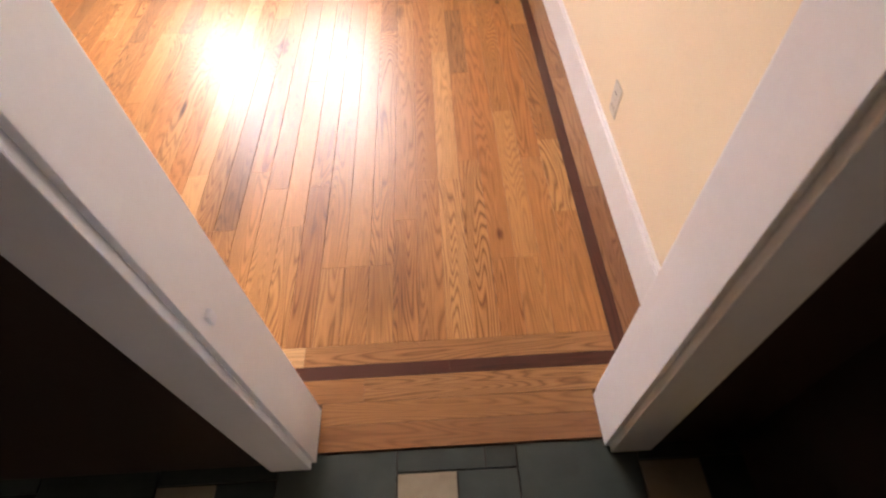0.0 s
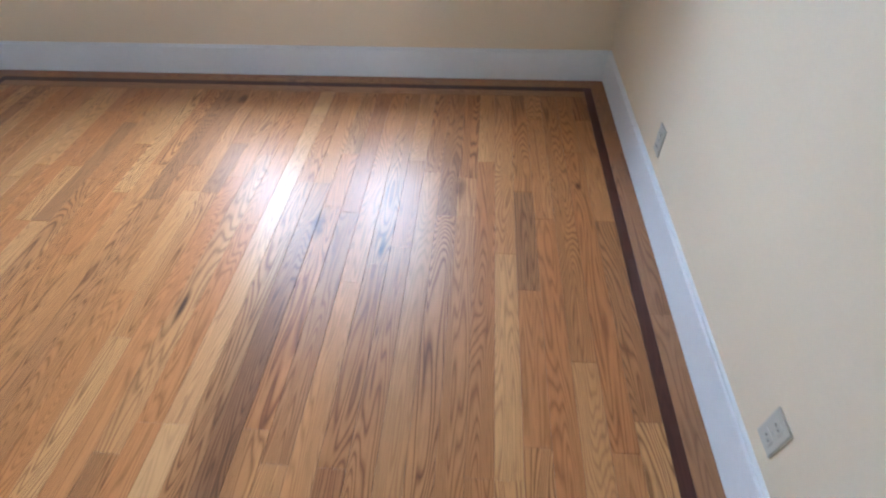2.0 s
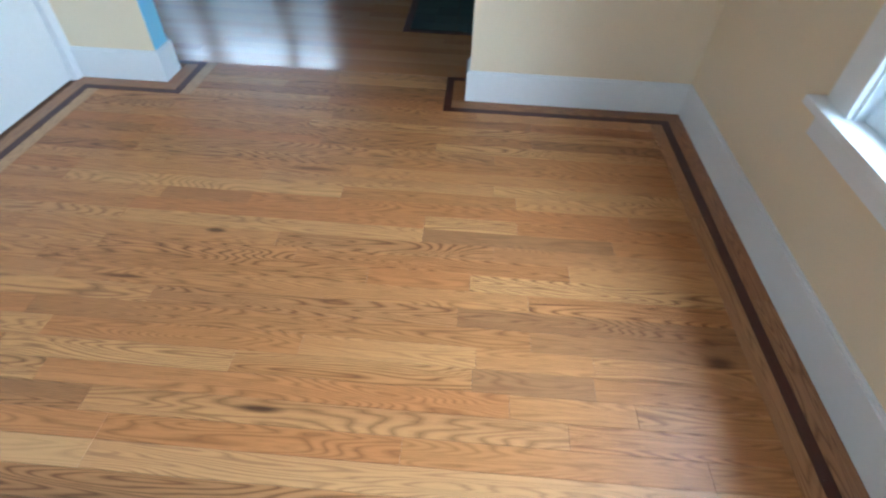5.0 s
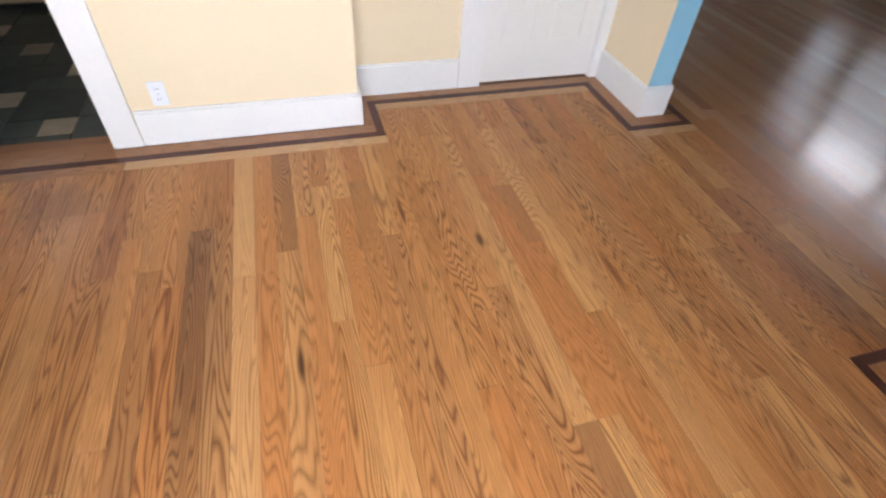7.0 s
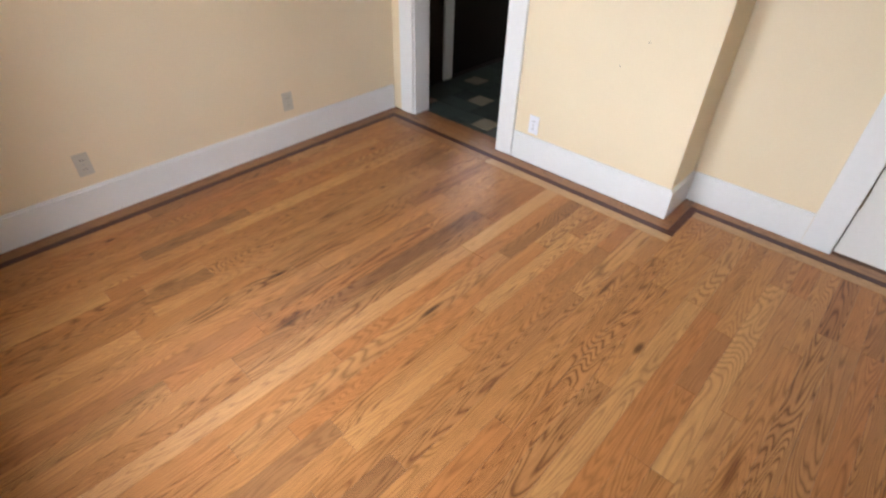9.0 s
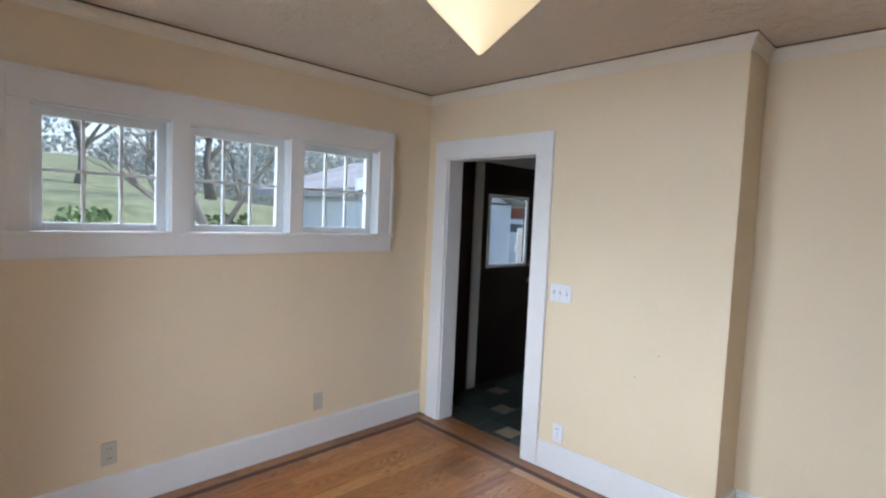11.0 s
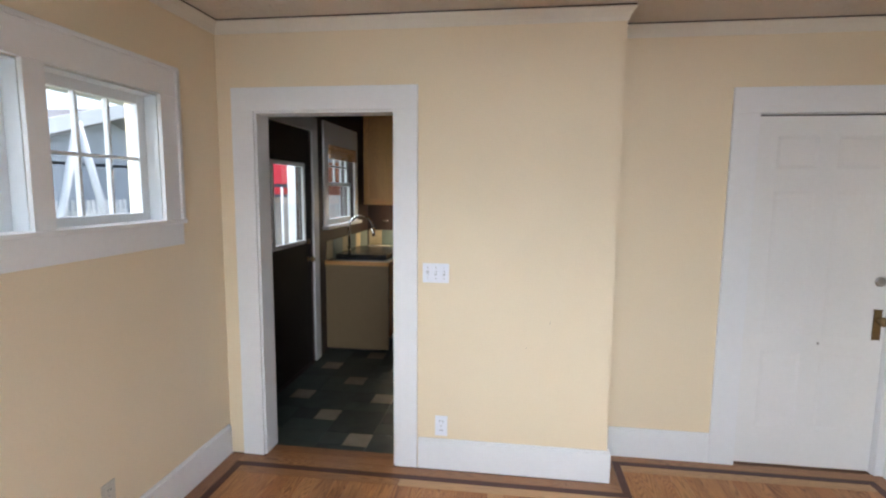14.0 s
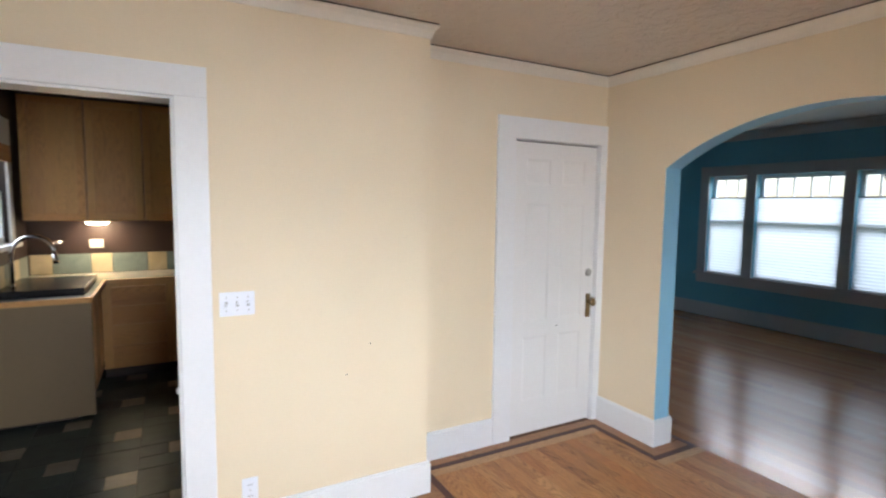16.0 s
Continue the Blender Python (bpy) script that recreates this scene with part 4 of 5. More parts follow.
# wall cabinets
for xa, xb in ((0.095, -0.37), (-0.375, -0.815), (-0.82, -1.27)):
    cab = thing("wall_cabinet", "maple wall cabinet with a framed door", "cabinet", group="kitchen wall cabinets")
    part("carcass", boxes((xb, xa, KS + 0.002, -3.19, 1.42, 2.50)), MAPLE, cab)
    d = part("cabinet_door", boxes((xb + 0.004, xa - 0.004, -3.188, -3.176, 1.425, 2.495)), MAPLE, cab)
    bm = bmesh.new()
    frame_xz(bm, xb + 0.004, xa - 0.004, -3.176, -3.160, 1.425, 2.495, 0.062, bevel=0.003)
    part("door_rail", bm, MAPLE, d)
lampu = thing("under_cabinet_light", "lit round light under the wall cabinet", "lamp")
EMIT, n_, l_, b_ = material("warm_lit_diffuser")
b_.inputs["Emission Color"].default_value, b_.inputs["Emission Strength"].default_value = (1, 0.80, 0.52, 1), 48.0
part("housing", lathe([(0.0, 1.418), (0.10, 1.418), (0.105, 1.405), (0.09, 1.400)], (-0.43, -3.30, 0)), WHITE, lampu)
part("diffuser", lathe([(0.0, 1.378), (0.05, 1.381), (0.08, 1.390), (0.092, 1.3995), (0.0, 1.3998)], (-0.43, -3.30, 0)), EMIT, lampu)
o = thing("wall_outlet", "white double outlet under the wall cabinet", "outlet", group="wall outlets")
part("plate", boxes((-0.455, -0.345, KS, KS + 0.006, 1.15, 1.23), bevel=0.002), ALMOND, o)
for xk in (-0.425, -0.375):
    for zk in (1.172, 1.208):
        part("socket", boxes((xk - 0.015, xk + 0.015, KS + 0.006, KS + 0.009, zk - 0.013, zk + 0.013)), ALMOND, o)
tapv = thing("water_valve", "small chrome valve on the kitchen wall", "valve")
part("body", tube([(-0.10, KS, 1.21), (-0.10, KS + 0.07, 1.21)], 0.012, 10), CHROME, tapv)
part("handle", tube([(-0.14, KS + 0.06, 1.215), (-0.05, KS + 0.06, 1.215)], 0.008, 8), CHROME, tapv)


# exterior seen through the windows
def ground_mat(name, a, c, scale):
    m, n, l, b = material(name)
    mp = world_coords(n, l)
    t1, t2 = add(n, "ShaderNodeTexNoise", Scale=scale, Detail=8.0, Roughness=0.65), add(n, "ShaderNodeTexVoronoi", Scale=scale * 3)
    l.new(mp.outputs[0], t1.inputs["Vector"]), l.new(mp.outputs[0], t2.inputs["Vector"])
    r = ramp(n, [(0.35, a), (0.65, c)])
    l.new(t1.outputs["Fac"], r.inputs[0]), l.new(r.outputs[0], b.inputs["Base Color"])
    bp = add(n, "ShaderNodeBump", Strength=0.6, Distance=0.04)
    l.new(t2.outputs["Distance"], bp.inputs["Height"]), l.new(bp.outputs[0], b.inputs["Normal"])
    b.inputs["Roughness"].default_value = 0.9
    return m


GZ = -0.45
def rise(x, y):
    """Height of the lawn: level round the house, a bank and a hill to the east."""
    def ease(v):
        v = min(1, max(0, v))
        return v * v * (3 - 2 * v)
    return GZ + (2.1 * ease((x - 8.5) / 7) + 4.5 * ease((x - 14) / 50)) * ease((y + 12) / 5)


bm = bmesh.new()
xs = [-300, -60, -10, 8] + [8.5 + k for k in range(12)] + [24, 30, 38, 46, 54, 64, 90, 300]
ys = [-300, -60, -13, -12, -11, -10, -9, -8, -7, -3, 0, 5, 12, 30, 80, 300]
grid = [[bm.verts.new((x, y, rise(x, y))) for y in ys] for x in xs]
for k in range(len(xs) - 1):
    for q in range(len(ys) - 1):
        bm.faces.new((grid[k][q], grid[k + 1][q], grid[k + 1][q + 1], grid[k][q + 1]))
structure("ground", "lawn and bare soil around the house", bm, ground_mat("lawn", (0.10, 0.13, 0.06), (0.22, 0.23, 0.13), 1.5), "ground")
structure("gravel_yard", "pale rough gravel yard outside the window", boxes((-9, 2.5, YN + 0.2, 8.4, GZ, GZ + 0.02)), ground_mat("pale_gravel", (0.05, 0.048, 0.044), (0.12, 0.115, 0.105), 5.0), "ground")

FENCEWOOD = oak("weathered_fence_wood", (0.36, 0.34, 0.33), (0.30, 0.28, 0.28), (0.24, 0.23, 0.23), "Z", 0.8, 0.0, 0.5)
fence = thing("board_fence", "weathered grey board fence behind the yard", "fence")
for k in range(70):
    part("board", boxes((-8.5 + k * 0.15, -8.353 + k * 0.15, 7.45, 7.47, GZ, 1.35 + 0.01 * ((k * 7) % 3))), FENCEWOOD, fence)
for zr in (-0.1, 1.0):
    part("rail", boxes((-8.5, 2.0, 7.47, 7.51, zr, zr + 0.09)), FENCEWOOD, fence)


def house(name, label, x0, x1, y0, y1, z1, ridge, wall_mat, roof_mat, windows=(), side="x0", axis="y"):
    h = thing(name, label, "house")
    part("wall", boxes((x0, x1, y0, y1, GZ, z1)), wall_mat, h)
    bm, ov = bmesh.new(), 0.4
    if axis == "y":
        xm = (x0 + x1) / 2
        pr = [((x0 - ov, z1 - 0.12), (xm, ridge), (x1 + ov, z1 - 0.12), (x1 + ov, z1 + 0.08), (xm, ridge + 0.2), (x0 - ov, z1 + 0.08))]
        ends = [[bm.verts.new((px, yy, pz)) for px, pz in pr[0]] for yy in (y0 - ov, y1 + ov)]
    else:
        ym = (y0 + y1) / 2
        pr = [((y0 - ov, z1 - 0.12), (ym, ridge), (y1 + ov, z1 - 0.12), (y1 + ov, z1 + 0.08), (ym, ridge + 0.2), (y0 - ov, z1 + 0.08))]
        ends = [[bm.verts.new((xx, py, pz)) for py, pz in pr[0]] for xx in (x0 - ov, x1 + ov)]
    bm.faces.new(ends[0]), bm.faces.new(ends[1][::-1])
    for k in range(6):
        bm.faces.new((ends[0][k], ends[0][(k + 1) % 6], ends[1][(k + 1) % 6], ends[1][k]))
    part("roof", bm, roof_mat, h)
    bm = bmesh.new()
    if axis == "y":
        tri, way = ((x0, y0), (x1, y0), ((x0 + x1) / 2, y0)), Vector((0, y1 - y0, 0))
    else:
        tri, way = ((x0, y0), (x0, y1), (x0, (y0 + y1) / 2)), Vector((x1 - x0, 0, 0))
    lo = [bm.verts.new((*q, z)) for q, z in zip(tri, (z1 - 0.05, z1 - 0.05, ridge + 0.02))]
    hi = [bm.verts.new(v.co + way) for v in lo]
    bm.faces.new(lo), bm.faces.new(hi[::-1])
    for k in range(3):
        bm.faces.new((lo[k], lo[(k + 1) % 3], hi[(k + 1) % 3], hi[k]))
    part("gable", bm, wall_mat, h)
    for u0, u1, za, zb in windows:
        w = part("window", boxes((x0 - 0.05, x0 - 0.01, u0, u1, za, zb)), DARKGLASS, h)
        bm = bmesh.new()
        frame_yz(bm, x0 - 0.09, x0 - 0.03, u0 - 0.1, u1 + 0.1, za - 0.1, zb + 0.1, 0.1)
        add_box(bm, x0 - 0.08, x0 - 0.04, (u0 + u1) / 2 - 0.03, (u0 + u1) / 2 + 0.03, za, zb)
        part("frame", bm, WHITE, w)
    return h


PW = paint("white_porch_paint", (0.78, 0.80, 0.82), 0.5, 0.03, 0.02, 20)
DARKGLASS = paint("dark_window_glass", (0.10, 0.13, 0.16), 0.1, 0.1, 0.0)
SIDING = paint("pale_siding", (0.72, 0.74, 0.76), 0.6, 0.04, 0.05, 8)
GREYSIDING = paint("blue_grey_siding", (0.46, 0.50, 0.55), 0.6, 0.05, 0.05, 8)
ROOF = paint("grey_shingles", (0.30, 0.30, 0.31), 0.85, 0.15, 0.2, 12)
BRICK = paint("red_brick", (0.26, 0.09, 0.06), 0.8, 0.2, 0.2, 12)
house("neighbour_house", "pale sided house on the bank across the lawn", 30, 38, 3.0, 11.0, 6.2, 8.2, SIDING, ROOF, ((4.2, 5.4, 4.0, 5.4), (7.2, 8.6, 4.0, 5.4)), axis="x")
shed = house("garden_shed", "blue grey outbuilding with white rake boards beside the drive", 6.5, 10.5, -9.4, -3.9, 2.05, 2.95, GREYSIDING, ROOF, axis="x")
for s_ in (-1, 1):
    ya, yb = (-4.0, -6.65) if s_ > 0 else (-9.3, -6.65)
    bm = bmesh.new()
    ve = [bm.verts.new(q) for q in ((6.02, ya + 0.5 * s_, 2.05), (6.02, yb, 2.98), (6.02, yb, 3.24), (6.02, ya + 0.5 * s_, 2.30))]
    vf = [bm.verts.new(v.co + Vector((0.06, 0, 0))) for v in ve]
    bm.faces.new(ve), bm.faces.new(vf[::-1])
    for k in range(4):
        bm.faces.new((ve[k], ve[(k + 1) % 4], vf[(k + 1) % 4], vf[k]))
    part("rake_board", bm, PW, shed, "white painted rake board")
bh = house("brick_house", "red brick house with a white garage door", 3.0, 17.0, -23.0, -14.5, 2.6, 4.6, BRICK, ROOF, axis="x")
gd = part("garage_door", boxes((9.5, 13.5, -14.5, -14.44, GZ, 1.6)), PW, bh, "white garage door")
for k in range(4):
    part("window", boxes((9.8 + k * 0.9, 10.5 + k * 0.9, -14.44, -14.42, 1.05, 1.4)), DARKGLASS, gd)
w = part("window", boxes((6.0, 7.6, -14.5, -14.45, 0.6, 1.9)), DARKGLASS, bh)
bm = bmesh.new()
frame_xz(bm, 5.9, 7.7, -14.46, -14.40, 0.5, 2.0, 0.1)
part("frame", bm, PW, w)

frame_ = thing("pole_stand", "white leaning poles joined before the grey outbuilding", "stand")
part("pole", tube([(5.7, -4.27, GZ), (5.7, -5.16, 2.7)], 0.06, 10), PW, frame_)
part("pole", tube([(5.7, -6.05, GZ), (5.7, -5.16, 2.7)], 0.06, 10), PW, frame_)
fence = thing("picket_fence", "low white picket fence by the lawn", "fence")
for k in range(22):
    part("picket", boxes((5.9, 5.92, -6.4 + k * 0.11, -6.34 + k * 0.11, GZ, 1.36)), PW, fence)
for zr in (0.2, 1.1):
    part("rail", boxes((5.92, 5.96, -6.45, -3.95, zr, zr + 0.07)), PW, fence)
PALEFENCE = oak("pale_fence_wood", (0.62, 0.60, 0.58), (0.56, 0.53, 0.51), (0.50, 0.46, 0.44), "Z", 0.8, 0.0, 0.4)
fence = thing("pale_fence", "pale weathered board fence beside the drive", "fence")
for k in range(44):
    part("board", boxes((2.9, 2.92, -11.4 + k * 0.145, -11.262 + k * 0.145, GZ, 1.42 + 0.008 * ((k * 5) % 3))), PALEFENCE, fence)
part("rail", boxes((2.92, 2.97, -11.4, -5.03, 1.0, 1.09)), PALEFENCE, fence)
part("post", boxes((1.92, 2.06, -5.56, -5.36, GZ, 2.6), bevel=0.01), PW, fence, "white painted post")
porch = thing("porch_roof", "grey boarded porch roof with a white edge, extended to block lamp light", "roof")
# unseen part of the soffit keeps sky_light_kitchen out of the door glass
part("soffit", boxes((KE + 0.22, 2.4, -2.5, 0.25, 2.50, 2.56)), GREYSIDING, porch)
part("fascia", boxes((2.4, 2.44, -2.54, 0.29, 2.46, 2.60), (KE + 0.22, 2.4, -2.54, -2.5, 2.46, 2.60), (KE + 0.22, 2.4, 0.25, 0.29, 2.46, 2.60)), PW, porch)
aw = thing("red_awning", "red canvas awning on thin poles beyond the fence", "awning")
RED = paint("red_canvas", (0.50, 0.025, 0.04), 0.8, 0.08, 0.1, 40)
bm = bmesh.new()
lo = [bm.verts.new(q) for q in ((2.2, -5.45, 1.68), (2.2, -6.85, 1.68), (2.85, -6.85, 1.68), (2.85, -5.45, 1.68))]
hi = [bm.verts.new(q) for q in ((2.48, -6.0, 2.4), (2.48, -6.3, 2.4), (2.58, -6.3, 2.4), (2.58, -6.0, 2.4))]
for k in range(4):
    bm.faces.new((lo[k], lo[(k + 1) % 4], hi[(k + 1) % 4], hi[k]))
bm.faces.new(hi)
part("canopy", bm, RED, aw)
for k in range(4):
    p, q = ((2.2, -5.45), (2.2, -6.85), (2.85, -6.85), (2.85, -5.45))[k], ((2.2, -6.85), (2.85, -6.85), (2.85, -5.45), (2.2, -5.45))[k]
    part("valance", boxes((min(p[0], q[0]) - 0.004, max(p[0], q[0]) + 0.004, min(p[1], q[1]) - 0.004, max(p[1], q[1]) + 0.004, 1.50, 1.62)), RED, aw)
    part("pole", tube([(p[0], p[1], GZ), (p[0], p[1], 1.62)], 0.02, 8), PW, aw)

BARK = paint("grey_bark", (0.17, 0.15, 0.13), 0.9, 0.2, 0.4, 25)
LEAF = paint("shrub_leaf", (0.11, 0.16, 0.055), 0.6, 0.25, 0.0, 5)


def tree(x, y, h, seed, leaves=0):
    """Tapered trunk, forked limbs, twigs; a few leaves where the crown still has them."""
    rng = random.Random(seed)
    tr = thing("tree", "bare-limbed tree beyond the lawn", "tree", group="garden trees")
    tr.location = (x, y, rise(x, y) - 0.05)
    bm, lf = bmesh.new(), bmesh.new()

    def limb(p, d, length, r, depth):
        pts, q = [p], p
        for k in range(4):
            d = (d + Vector((rng.uniform(-0.25, 0.25), rng.uniform(-0.25, 0.25), rng.uniform(-0.05, 0.2)))).normalized()
            q = q + d * length / 4
            pts.append(q)
        add_tube(bm, pts, [r * (1 - 0.16 * k) for k in range(5)], 6 if depth < 2 else 4)
        if depth < 4:
            for k in range(3 if depth else 5):
                a = rng.uniform(0, 6.28)
                nd = (d + Vector((math.cos(a), math.sin(a), rng.uniform(0, 0.7))) * 0.9).normalized()
                limb(pts[rng.randint(2, 4)], nd, length * rng.uniform(0.55, 0.75), r * 0.5, depth + 1)
        else:
            for k in range(leaves):
                c = pts[-1] + Vector((rng.uniform(-0.3, 0.3), rng.uniform(-0.3, 0.3), rng.uniform(-0.3, 0.3)))
                u = Vector((rng.uniform(-1, 1), rng.uniform(-1, 1), rng.uniform(-1, 1))).normalized() * 0.07
                v = u.orthogonal().normalized() * 0.05
                lf.faces.new([lf.verts.new(c + s) for s in (u, v, -u, -v)])
    limb(Vector((0, 0, 0)), Vector((0, 0, 1)), h * 0.4, h * 0.03, 0)
    part("trunk", bm, BARK, tr)
    if leaves:
        part("crown", lf, LEAF, tr)
    else:
        lf.free()


tree(8.6, 5.6, 6.5, 3), tree(7.4, -1.2, 6.0, 5), tree(17.0, 3.0, 9.0, 9, 1), tree(21.0, -6.0, 9.0, 19, 2), tree(20.0, 9.0, 8.0, 21, 2), tree(-14, -2.0, 7.0, 11, 14), tree(-15, 3.0, 7.5, 12, 14), tree(27, -2, 9, 15, 10)


def shrub(x, y, r, h, seed):
    rng = random.Random(seed)
    s = thing("shrub", "low leafy green shrub in the garden", "shrub", group="garden shrubs")
    s.location = (x, y, rise(x, y) - 0.03)
    bm = bmesh.new()
    for k in range(500):
        a, rr, z = rng.uniform(0, 6.28), r * math.sqrt(rng.random()), rng.random()
        rr *= 1 - 0.5 * z * z
        c = Vector((rr * math.cos(a), rr * math.sin(a), h * z))
        u = Vector((rng.uniform(-1, 1), rng.uniform(-1, 1), rng.uniform(-0.5, 1))).normalized() * 0.10
        v = u.orthogonal().normalized() * 0.06
        bm.faces.new([bm.verts.new(c + q) for q in (u, v, -u, -v)])
    part("leaves", bm, LEAF, s)
    part("stems", tube([(0, 0, 0), (0.05, 0.02, h * 0.6)], [0.04, 0.01], 6), BARK, s)


for k, (x, y) in enumerate(((7.0, 2.6), (8.2, 4.4), (9.0, 0.8), (6.5, 5.8), (10.5, 3.2), (8.0, -1.6))):
    shrub(x, y, 0.8, 1.5 + 0.2 * (k % 3), 20 + k)

# far wooded hillside
rng = random.Random(77)
wv, wf = [], []
for k in range(26000):
    y = rng.uniform(-75, 75)
    top = 5.0 + 2.2 * math.sin(y * 0.13) + 1.5 * math.sin(y * 0.37 + 1) + 0.9 * math.sin(y * 0.9)
    c = Vector((rng.uniform(56, 68), y, 3.5 + (3 + top) * rng.random()))
    u = Vector((rng.uniform(-1, 1), rng.uniform(-1, 1), rng.uniform(-1, 1))).normalized()
    v = u.orthogonal().normalized() * rng.uniform(0.12, 0.24)
    u = u * rng.uniform(0.16, 0.38)
    b0 = len(wv)
    wv += [tuple(c + q) for q in (u, v, -u, -v)]
    wf.append((b0, b0 + 1, b0 + 2, b0 + 3))
n_ = len(wv)
for k in range(301):
    y = -75 + k * 0.5
    top = 5.0 + 2.2 * math.sin(y * 0.13) + 1.5 * math.sin(y * 0.37 + 1) + 0.9 * math.sin(y * 0.9)
    wv += [(70, y, 2.0), (70, y, 5.6 + top + rng.uniform(-0.5, 0.5))]
wf += [(n_ + 2 * k, n_ + 2 * k + 2, n_ + 2 * k + 3, n_ + 2 * k + 1) for k in range(300)]
me = bpy.data.meshes.new("far_woods")
me.from_pydata(wv, [], wf)
# base colour paled to stand in for the haze of distance
me.materials.append(paint("haze_paled_woods", (0.42, 0.44, 0.41), 0.9, 0.3, 0.0, 1.5))
tagged(new("far_woods", me), "woods along the far hillside, with haze put into their pale colour", "woods", kind="stuff")


# ---- floors, pieces last ----
structure("floor", "oak strip floor with a dark walnut inlay border", boxes((XL, 0.05, -0.118, YN + 0.05, -0.12, -0.003), (XL, XC + 0.04, YR - 0.1, -0.118, -0.12, -0.003)), SUBFLOOR, "floor")
fl = bpy.data.objects["floor"]
TOP, GAP = 0.0, 0.0004
piece_meshes = {}


def piece(name, x0, x1, y0, y1, mat, parent, top=TOP, key="", cut=GAP):
    """One board or tile with eased top edges; alike sizes share a mesh."""
    w, d = round(x1 - x0 - 2 * cut, 4), round(y1 - y0 - 2 * cut, 4)
    tag = (name, w, d, mat.name)
    if tag not in piece_meshes:
        e, t = min(0.0006 if mat != OAKISLE else 0.00005, w / 6, d / 6), 0.014
        hw, hd = w / 2, d / 2
        vs = [(sx * (hw - i), sy * (hd - i), z) for z, i in ((-t, 0), (-e, 0), (0, e)) for sx, sy in ((-1, -1), (1, -1), (1, 1), (-1, 1))]
        fs = [(8, 9, 10, 11)] + [(r + k, r + (k + 1) % 4, r + 4 + (k + 1) % 4, r + 4 + k) for r in (0, 4) for k in range(4)]
        me = bpy.data.meshes.new(name)
        me.from_pydata(vs, [], fs)
        me.materials.append(mat)
        piece_meshes[tag] = me
    o = new(name, piece_meshes[tag])
    o.location = ((x0 + x1) / 2, (y0 + y1) / 2, top)
    o.parent = parent
    return o


rng = random.Random(4)


def board_run(x0, x1, y0, y1, along, mat, lengths=(0.6, 1.6), name="border_board"):
    """Boards laid end to end along one way."""
    a, end = (x0, x1) if along == "x" else (y0, y1)
    while a < end - 1e-4:
        c = a + round(rng.uniform(*lengths), 1)
        if end - c < 0.25:
            c = end
        piece(name, *((a, c, y0, y1) if along == "x" else (x0, x1, a, c)), mat, fl)
        a = c


# distances of the border from the walls
B0, B1, B2, B3 = 0.012, 0.094, 0.138, 0.205
Y0 = 0.02
# east side
board_run(-B1, -B0, Y0, YN - B0, "y", OAKY)
board_run(-B2, -B1, B1 + 0.002, YN - B1, "y", WALNUTY, name="inlay_strip")
# north side
board_run(XW + B0, -B1, YN - B1, YN - B0, "x", OAKX)
board_run(XW + B1, -B2, YN - B2, YN - B1, "x", WALNUTX, name="inlay_strip")
board_run(XW + B2, -B2, YN - B3, YN - B2, "x", OAKX)
# south side along the kitchen wall, then round the chase and the recess
board_run(XC - B1 + 0.02, -B1, Y0, B1, "x", OAKX)
board_run(XC - B2 + 0.02, -B2, B1, B2, "x", WALNUTX, name="inlay_strip")
board_run(XC - B2 + 0.02, -1.09, B2, B3, "x", OAKXPALE)
board_run(-1.09, -B2, B2, B3, "x", OAKX)
board_run(XC - B1 + 0.02, XC + 0.0, YR + 0.02, Y0, "y", OAKY)
board_run(XC - B2 + 0.02, XC - B1 + 0.02, YR + B1 - 0.02, B1, "y", WALNUTY, name="inlay_strip")
board_run(XW + B0, XC - B1 + 0.02, YR + 0.0, YR + B1 - 0.02, "x", OAKX)
board_run(XW + B1, XC - B2 + 0.02, YR + B1 - 0.02, YR + B2 - 0.02, "x", WALNUTX, name="inlay_strip")
board_run(XW + B2, XC - B2 + 0.02, YR + B2 - 0.02, YR + B3 - 0.02, "x", OAKXPALE)
# west side: pillar and stub
board_run(XW + B0, XW + B1, YR + B1 - 0.02, AY0 + B1, "y", OAKY)
board_run(XW + B1, XW + B2, YR + B2 - 0.02, AY0 + B2, "y", WALNUTY, name="inlay_strip")
board_run(XL - B1, XW + B0, AY0 + B0, AY0 + B1, "x", OAKX)
board_run(XL - B2, XW + B1, AY0 + B1, AY0 + B2, "x", WALNUTX, name="inlay_strip")
board_run(XL - B2, XW + B2, AY0 + B2, AY0 + B3, "x", OAKXPALE)
board_run(XW + B0, XW + B1, AY1 - B1, YN - B1, "y", OAKY)
board_run(XW + B1, XW + B2, AY1 - B2, YN - B2, "y", WALNUTY, name="inlay_strip")
board_run(XL - B1, XW + B0, AY1 - B1, AY1 - B0, "x", OAKX)
board_run(XL - B2, XW + B1, AY1 - B2, AY1 - B1 - 0.0005, "x", WALNUTX, name="inlay_strip")
# threshold boards in the kitchen doorway
board_run(DX0 + 0.02, DX1 - 0.02, -0.045, Y0, "x", OAKX, (1.0, 1.2))
board_run(DX0 + 0.02, DX1 - 0.02, -0.118, -0.045, "x", OAKX, (1.0, 1.2))

# field boards, 8 cm wide, laid north to south; the field steps round the border
PWD = 0.084
JOINTS = ((-0.803, 2.277), (-1.40, 2.04), (-2.244, 2.045), (-1.917, 2.226), (-2.418, 1.683), (-2.036, 0.615), (-0.536, 2.185), (-0.64, 1.79))  # board ends


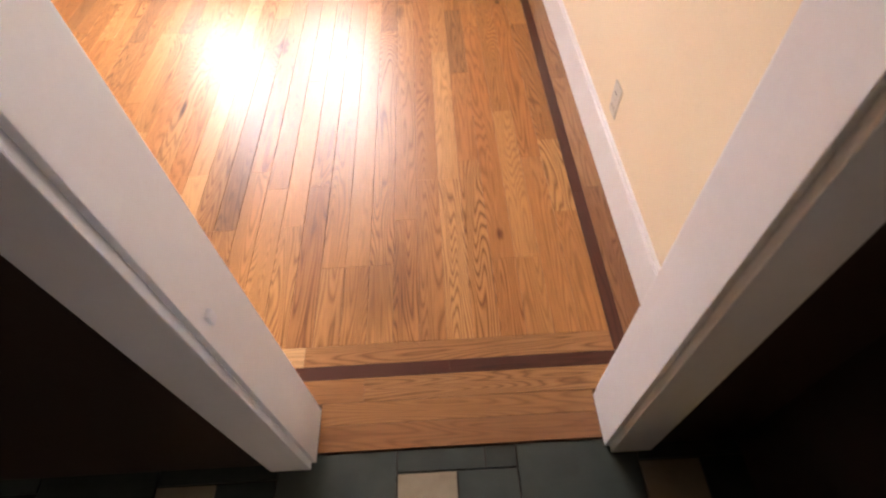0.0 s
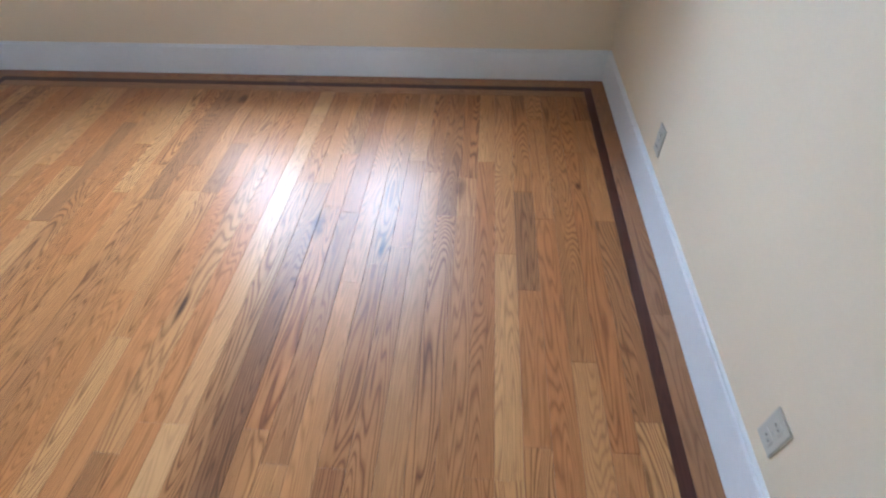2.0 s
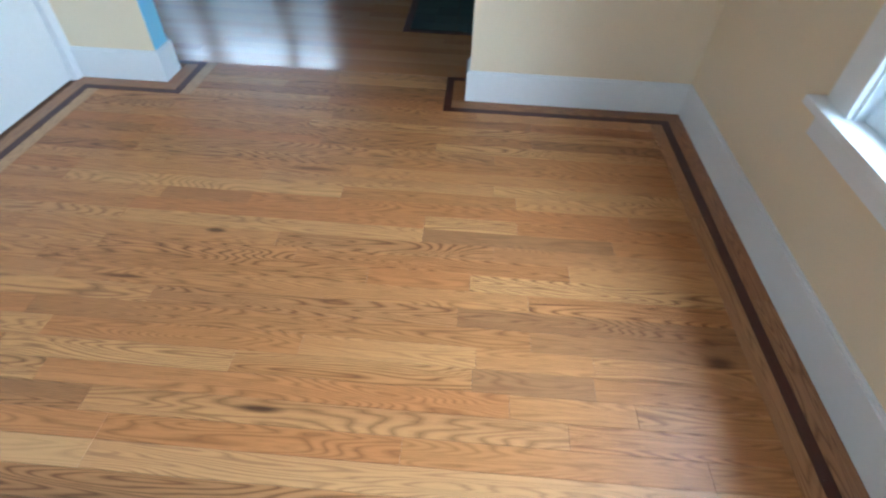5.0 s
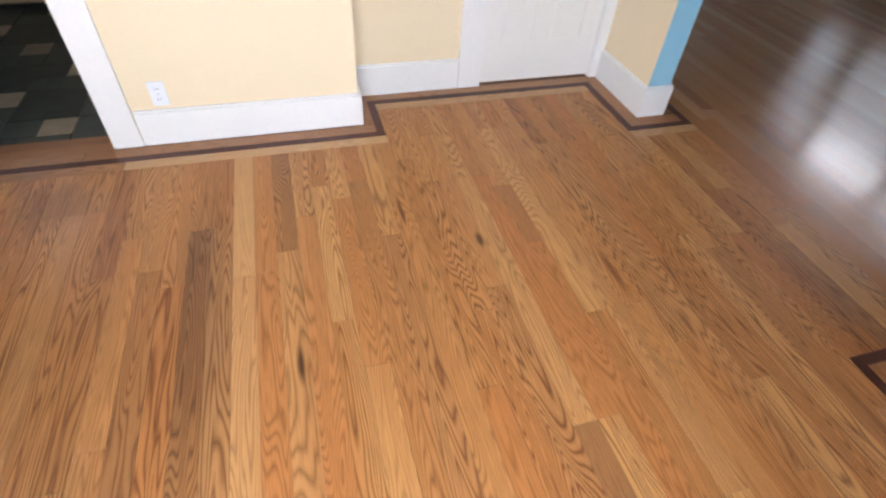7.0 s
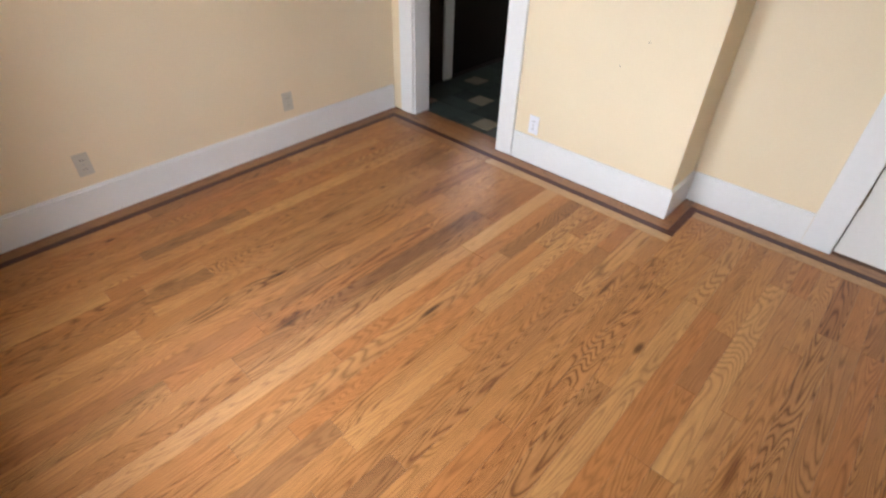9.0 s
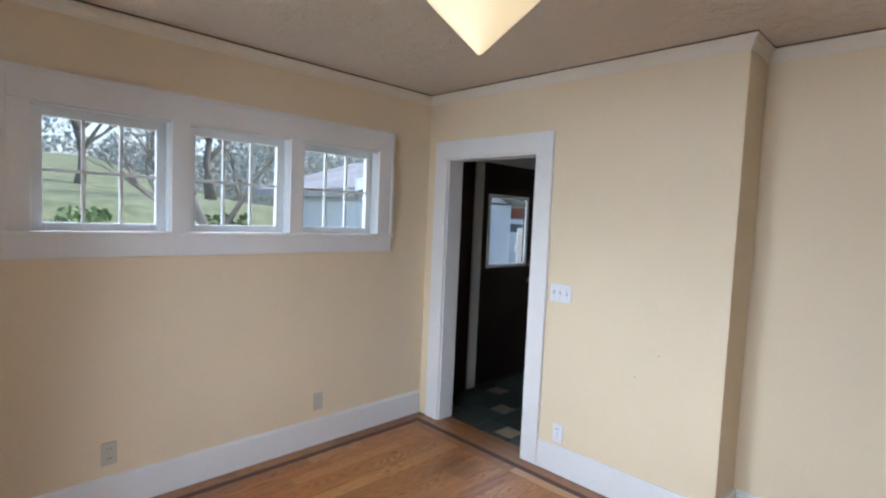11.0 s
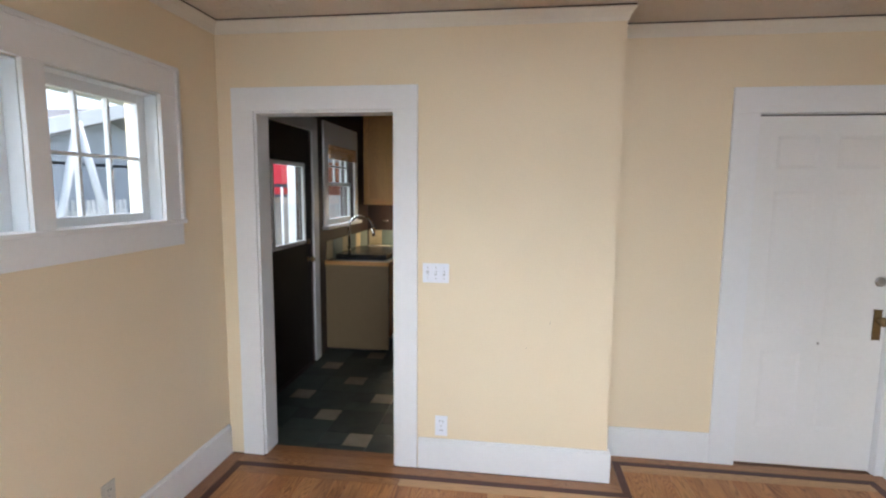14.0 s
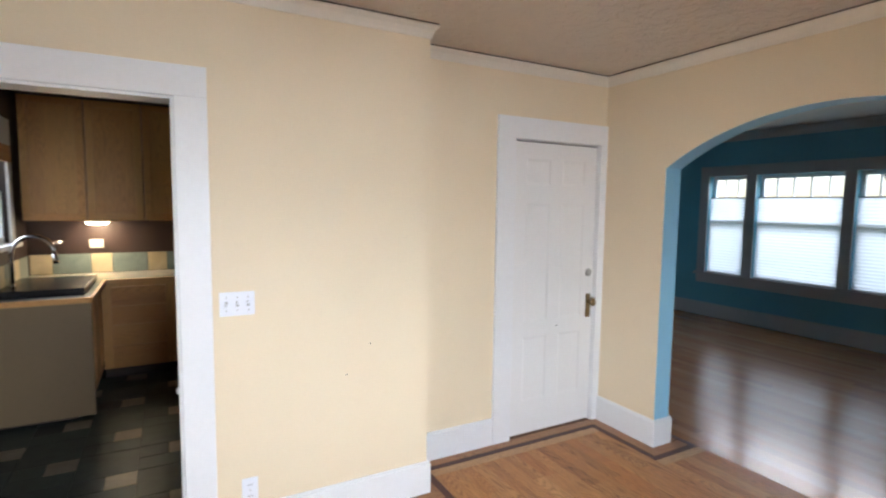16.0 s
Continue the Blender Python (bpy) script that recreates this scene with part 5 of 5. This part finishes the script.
def field(edges, span, mat, parent, name="floor_board"):
    """Rows of boards between the given edges; span gives the stretches of a row."""
    for x0, x1 in zip(edges, edges[1:]):
        for lo, hi in span((x0 + x1) / 2):
            y, first = lo, True
            while y < hi - 1e-4:
                c = y + (rng.choice((0.3, 0.5, 0.7, 0.8)) if first else rng.choice((0.4, 0.6, 0.8, 0.9, 1.1, 1.3, 1.5, 1.8)))
                ends = [j for q, j in JOINTS if mat == OAK and x0 <= q < x1 and y + 0.2 < j < c + 0.25]
                c = ends[0] if ends else c
                if hi - c < 0.22:
                    c = hi
                piece(name, x0, x1, y, c, OAKPALE if mat == OAK and abs((x0 + x1) / 2 + 1.645) < PWD / 2 else mat, parent, cut=GAP if mat == OAK else 0.0002)
                y, first = c, False


def rows_between(a, c):
    n = max(1, round((c - a) / PWD))
    return [a + (c - a) * k / n for k in range(n + 1)]


XS = XC - B2 + 0.02
field(rows_between(XW + B2, XS), lambda x: [(YR + B3 - 0.02, YN - B3)], OAK, fl)
field(rows_between(XS, -B2), lambda x: [(B3, YN - B3)], OAK, fl)

# living room floor: the same boards, joined
living = structure("floor_living", "glossy oak strip floor of the next room", boxes((LW - 0.05, XL, LS - 0.05, LN + 0.05, -0.12, -0.0035)), SUBFLOOR, "floor")
HX0, HX1, HY0 = -6.35, -4.82, 1.56  # hearth
field(rows_between(XL - B2, XW + B2), lambda x: [(AY0 + B3, AY1 - B2)], OAK, fl)
field(rows_between(HX1 + 0.05, XL - B2), lambda x: [(LS + 0.02, LN - 0.02)], OAKISLE, living)
field(rows_between(HX0 - 0.05, HX1 + 0.05), lambda x: [(LS + 0.02, HY0 - 0.05)], OAKISLE, living)
field(rows_between(LW + 0.02, HX0 - 0.05), lambda x: [(LS + 0.02, LN - 0.02)], OAKISLE, living)
for ya, yb in ((LS + 0.02, AY0), (AY1, LN - 0.02)):
    piece("border_board", XL - B1, XL - B0, ya, yb, OAKY, living)
for ya, yb in ((LS + 0.02, AY0 + B1), (AY1 - B1, LN - 0.02)):
    piece("inlay_strip", XL - B2, XL - B1, ya, yb, WALNUTY, living)
# hearth of green tile with a dark strip round it
hearth = thing("hearth", "dark green tiled hearth set into the oak floor", "hearth")
part("bed", boxes((HX0, HX1, HY0, LN, -0.02, -0.004)), GROUT, hearth)
fp = thing("fireplace", "black fireplace insert at the back of the hearth", "fireplace")
part("surround", boxes((-6.1, -5.95, LN - 0.09, LN - 0.002, 0.005, 0.95), (-5.25, -5.1, LN - 0.09, LN - 0.002, 0.005, 0.95), (-6.1, -5.1, LN - 0.09, LN - 0.002, 0.95, 1.1), bevel=0.004), BLACKDOOR, fp)
part("firebox", boxes((-5.95, -5.25, LN - 0.03, LN - 0.002, 0.005, 0.95)), DARKHOLE, fp)
part("strip", boxes((HX0 - 0.05, HX1 + 0.05, HY0 - 0.05, HY0 - 0.003, -0.01, 0.0015), (HX1 + 0.003, HX1 + 0.05, HY0 - 0.003, LN, -0.01, 0.0015), (HX0 - 0.05, HX0 - 0.003, HY0 - 0.003, LN, -0.01, 0.0015)), WALNUTX, hearth)
nx, ny = 10, 4
for i in range(nx):
    for j in range(ny):
        piece("tile", HX0 + (HX1 - HX0) * i / nx, HX0 + (HX1 - HX0) * (i + 1) / nx, HY0 + (LN - 0.02 - HY0) * j / ny, HY0 + (LN - 0.02 - HY0) * (j + 1) / ny, GREENTILE, hearth, top=0.004, cut=0.002)

# kitchen floor: green tiles in staggered columns, each with small cream and dark insets
kf = structure("floor_kitchen", "green slate tile floor with small cream inset tiles", boxes((KW - 0.05, KE + 0.05, KS - 0.05, -0.118, -0.12, -0.014)), GROUT, "floor")
X0, X1, Y0k, Y1k = KW, KE, -3.0, -0.12
DARKTILE = slate("dark_green_inset_tile", (0.012, 0.018, 0.016), (0.028, 0.038, 0.034))


def clipped(x0, x1, y0, y1, mat):
    x0, x1, y0, y1 = max(x0, X0), min(x1, X1), max(y0, Y0k), min(y1, Y1k)
    if x1 - x0 > 0.02 and y1 - y0 > 0.02:
        piece("tile", x0, x1, y0, y1, mat, kf, top=-0.004, cut=0.0025)


A, Bt, CX = 0.33, 0.165, -0.80
for i in range(-4, 4):
    xa = CX + 0.325 * i
    for j in range(-1, 6):
        yc = -0.264 - 0.66 * j - 0.33 * (i % 2)
        clipped(xa, xa + 0.1625, yc - Bt / 2, yc + Bt / 2, CREAMTILE)
        clipped(xa + 0.1625, xa + 0.325, yc - Bt / 2, yc + Bt / 2, DARKTILE if (i + j) % 2 else GREENTILE)
        clipped(xa, xa + 0.325, yc - Bt / 2 - A, yc - Bt / 2, GREENTILE)
        clipped(xa, xa + (0.24 if i == 0 else 0.325), yc - Bt / 2 - A - Bt, yc - Bt / 2 - A, GREENTILE)
        if i == 0:
            clipped(xa + 0.24, xa + 0.325, yc - Bt / 2 - A - Bt, yc - Bt / 2 - A, GREENTILE)
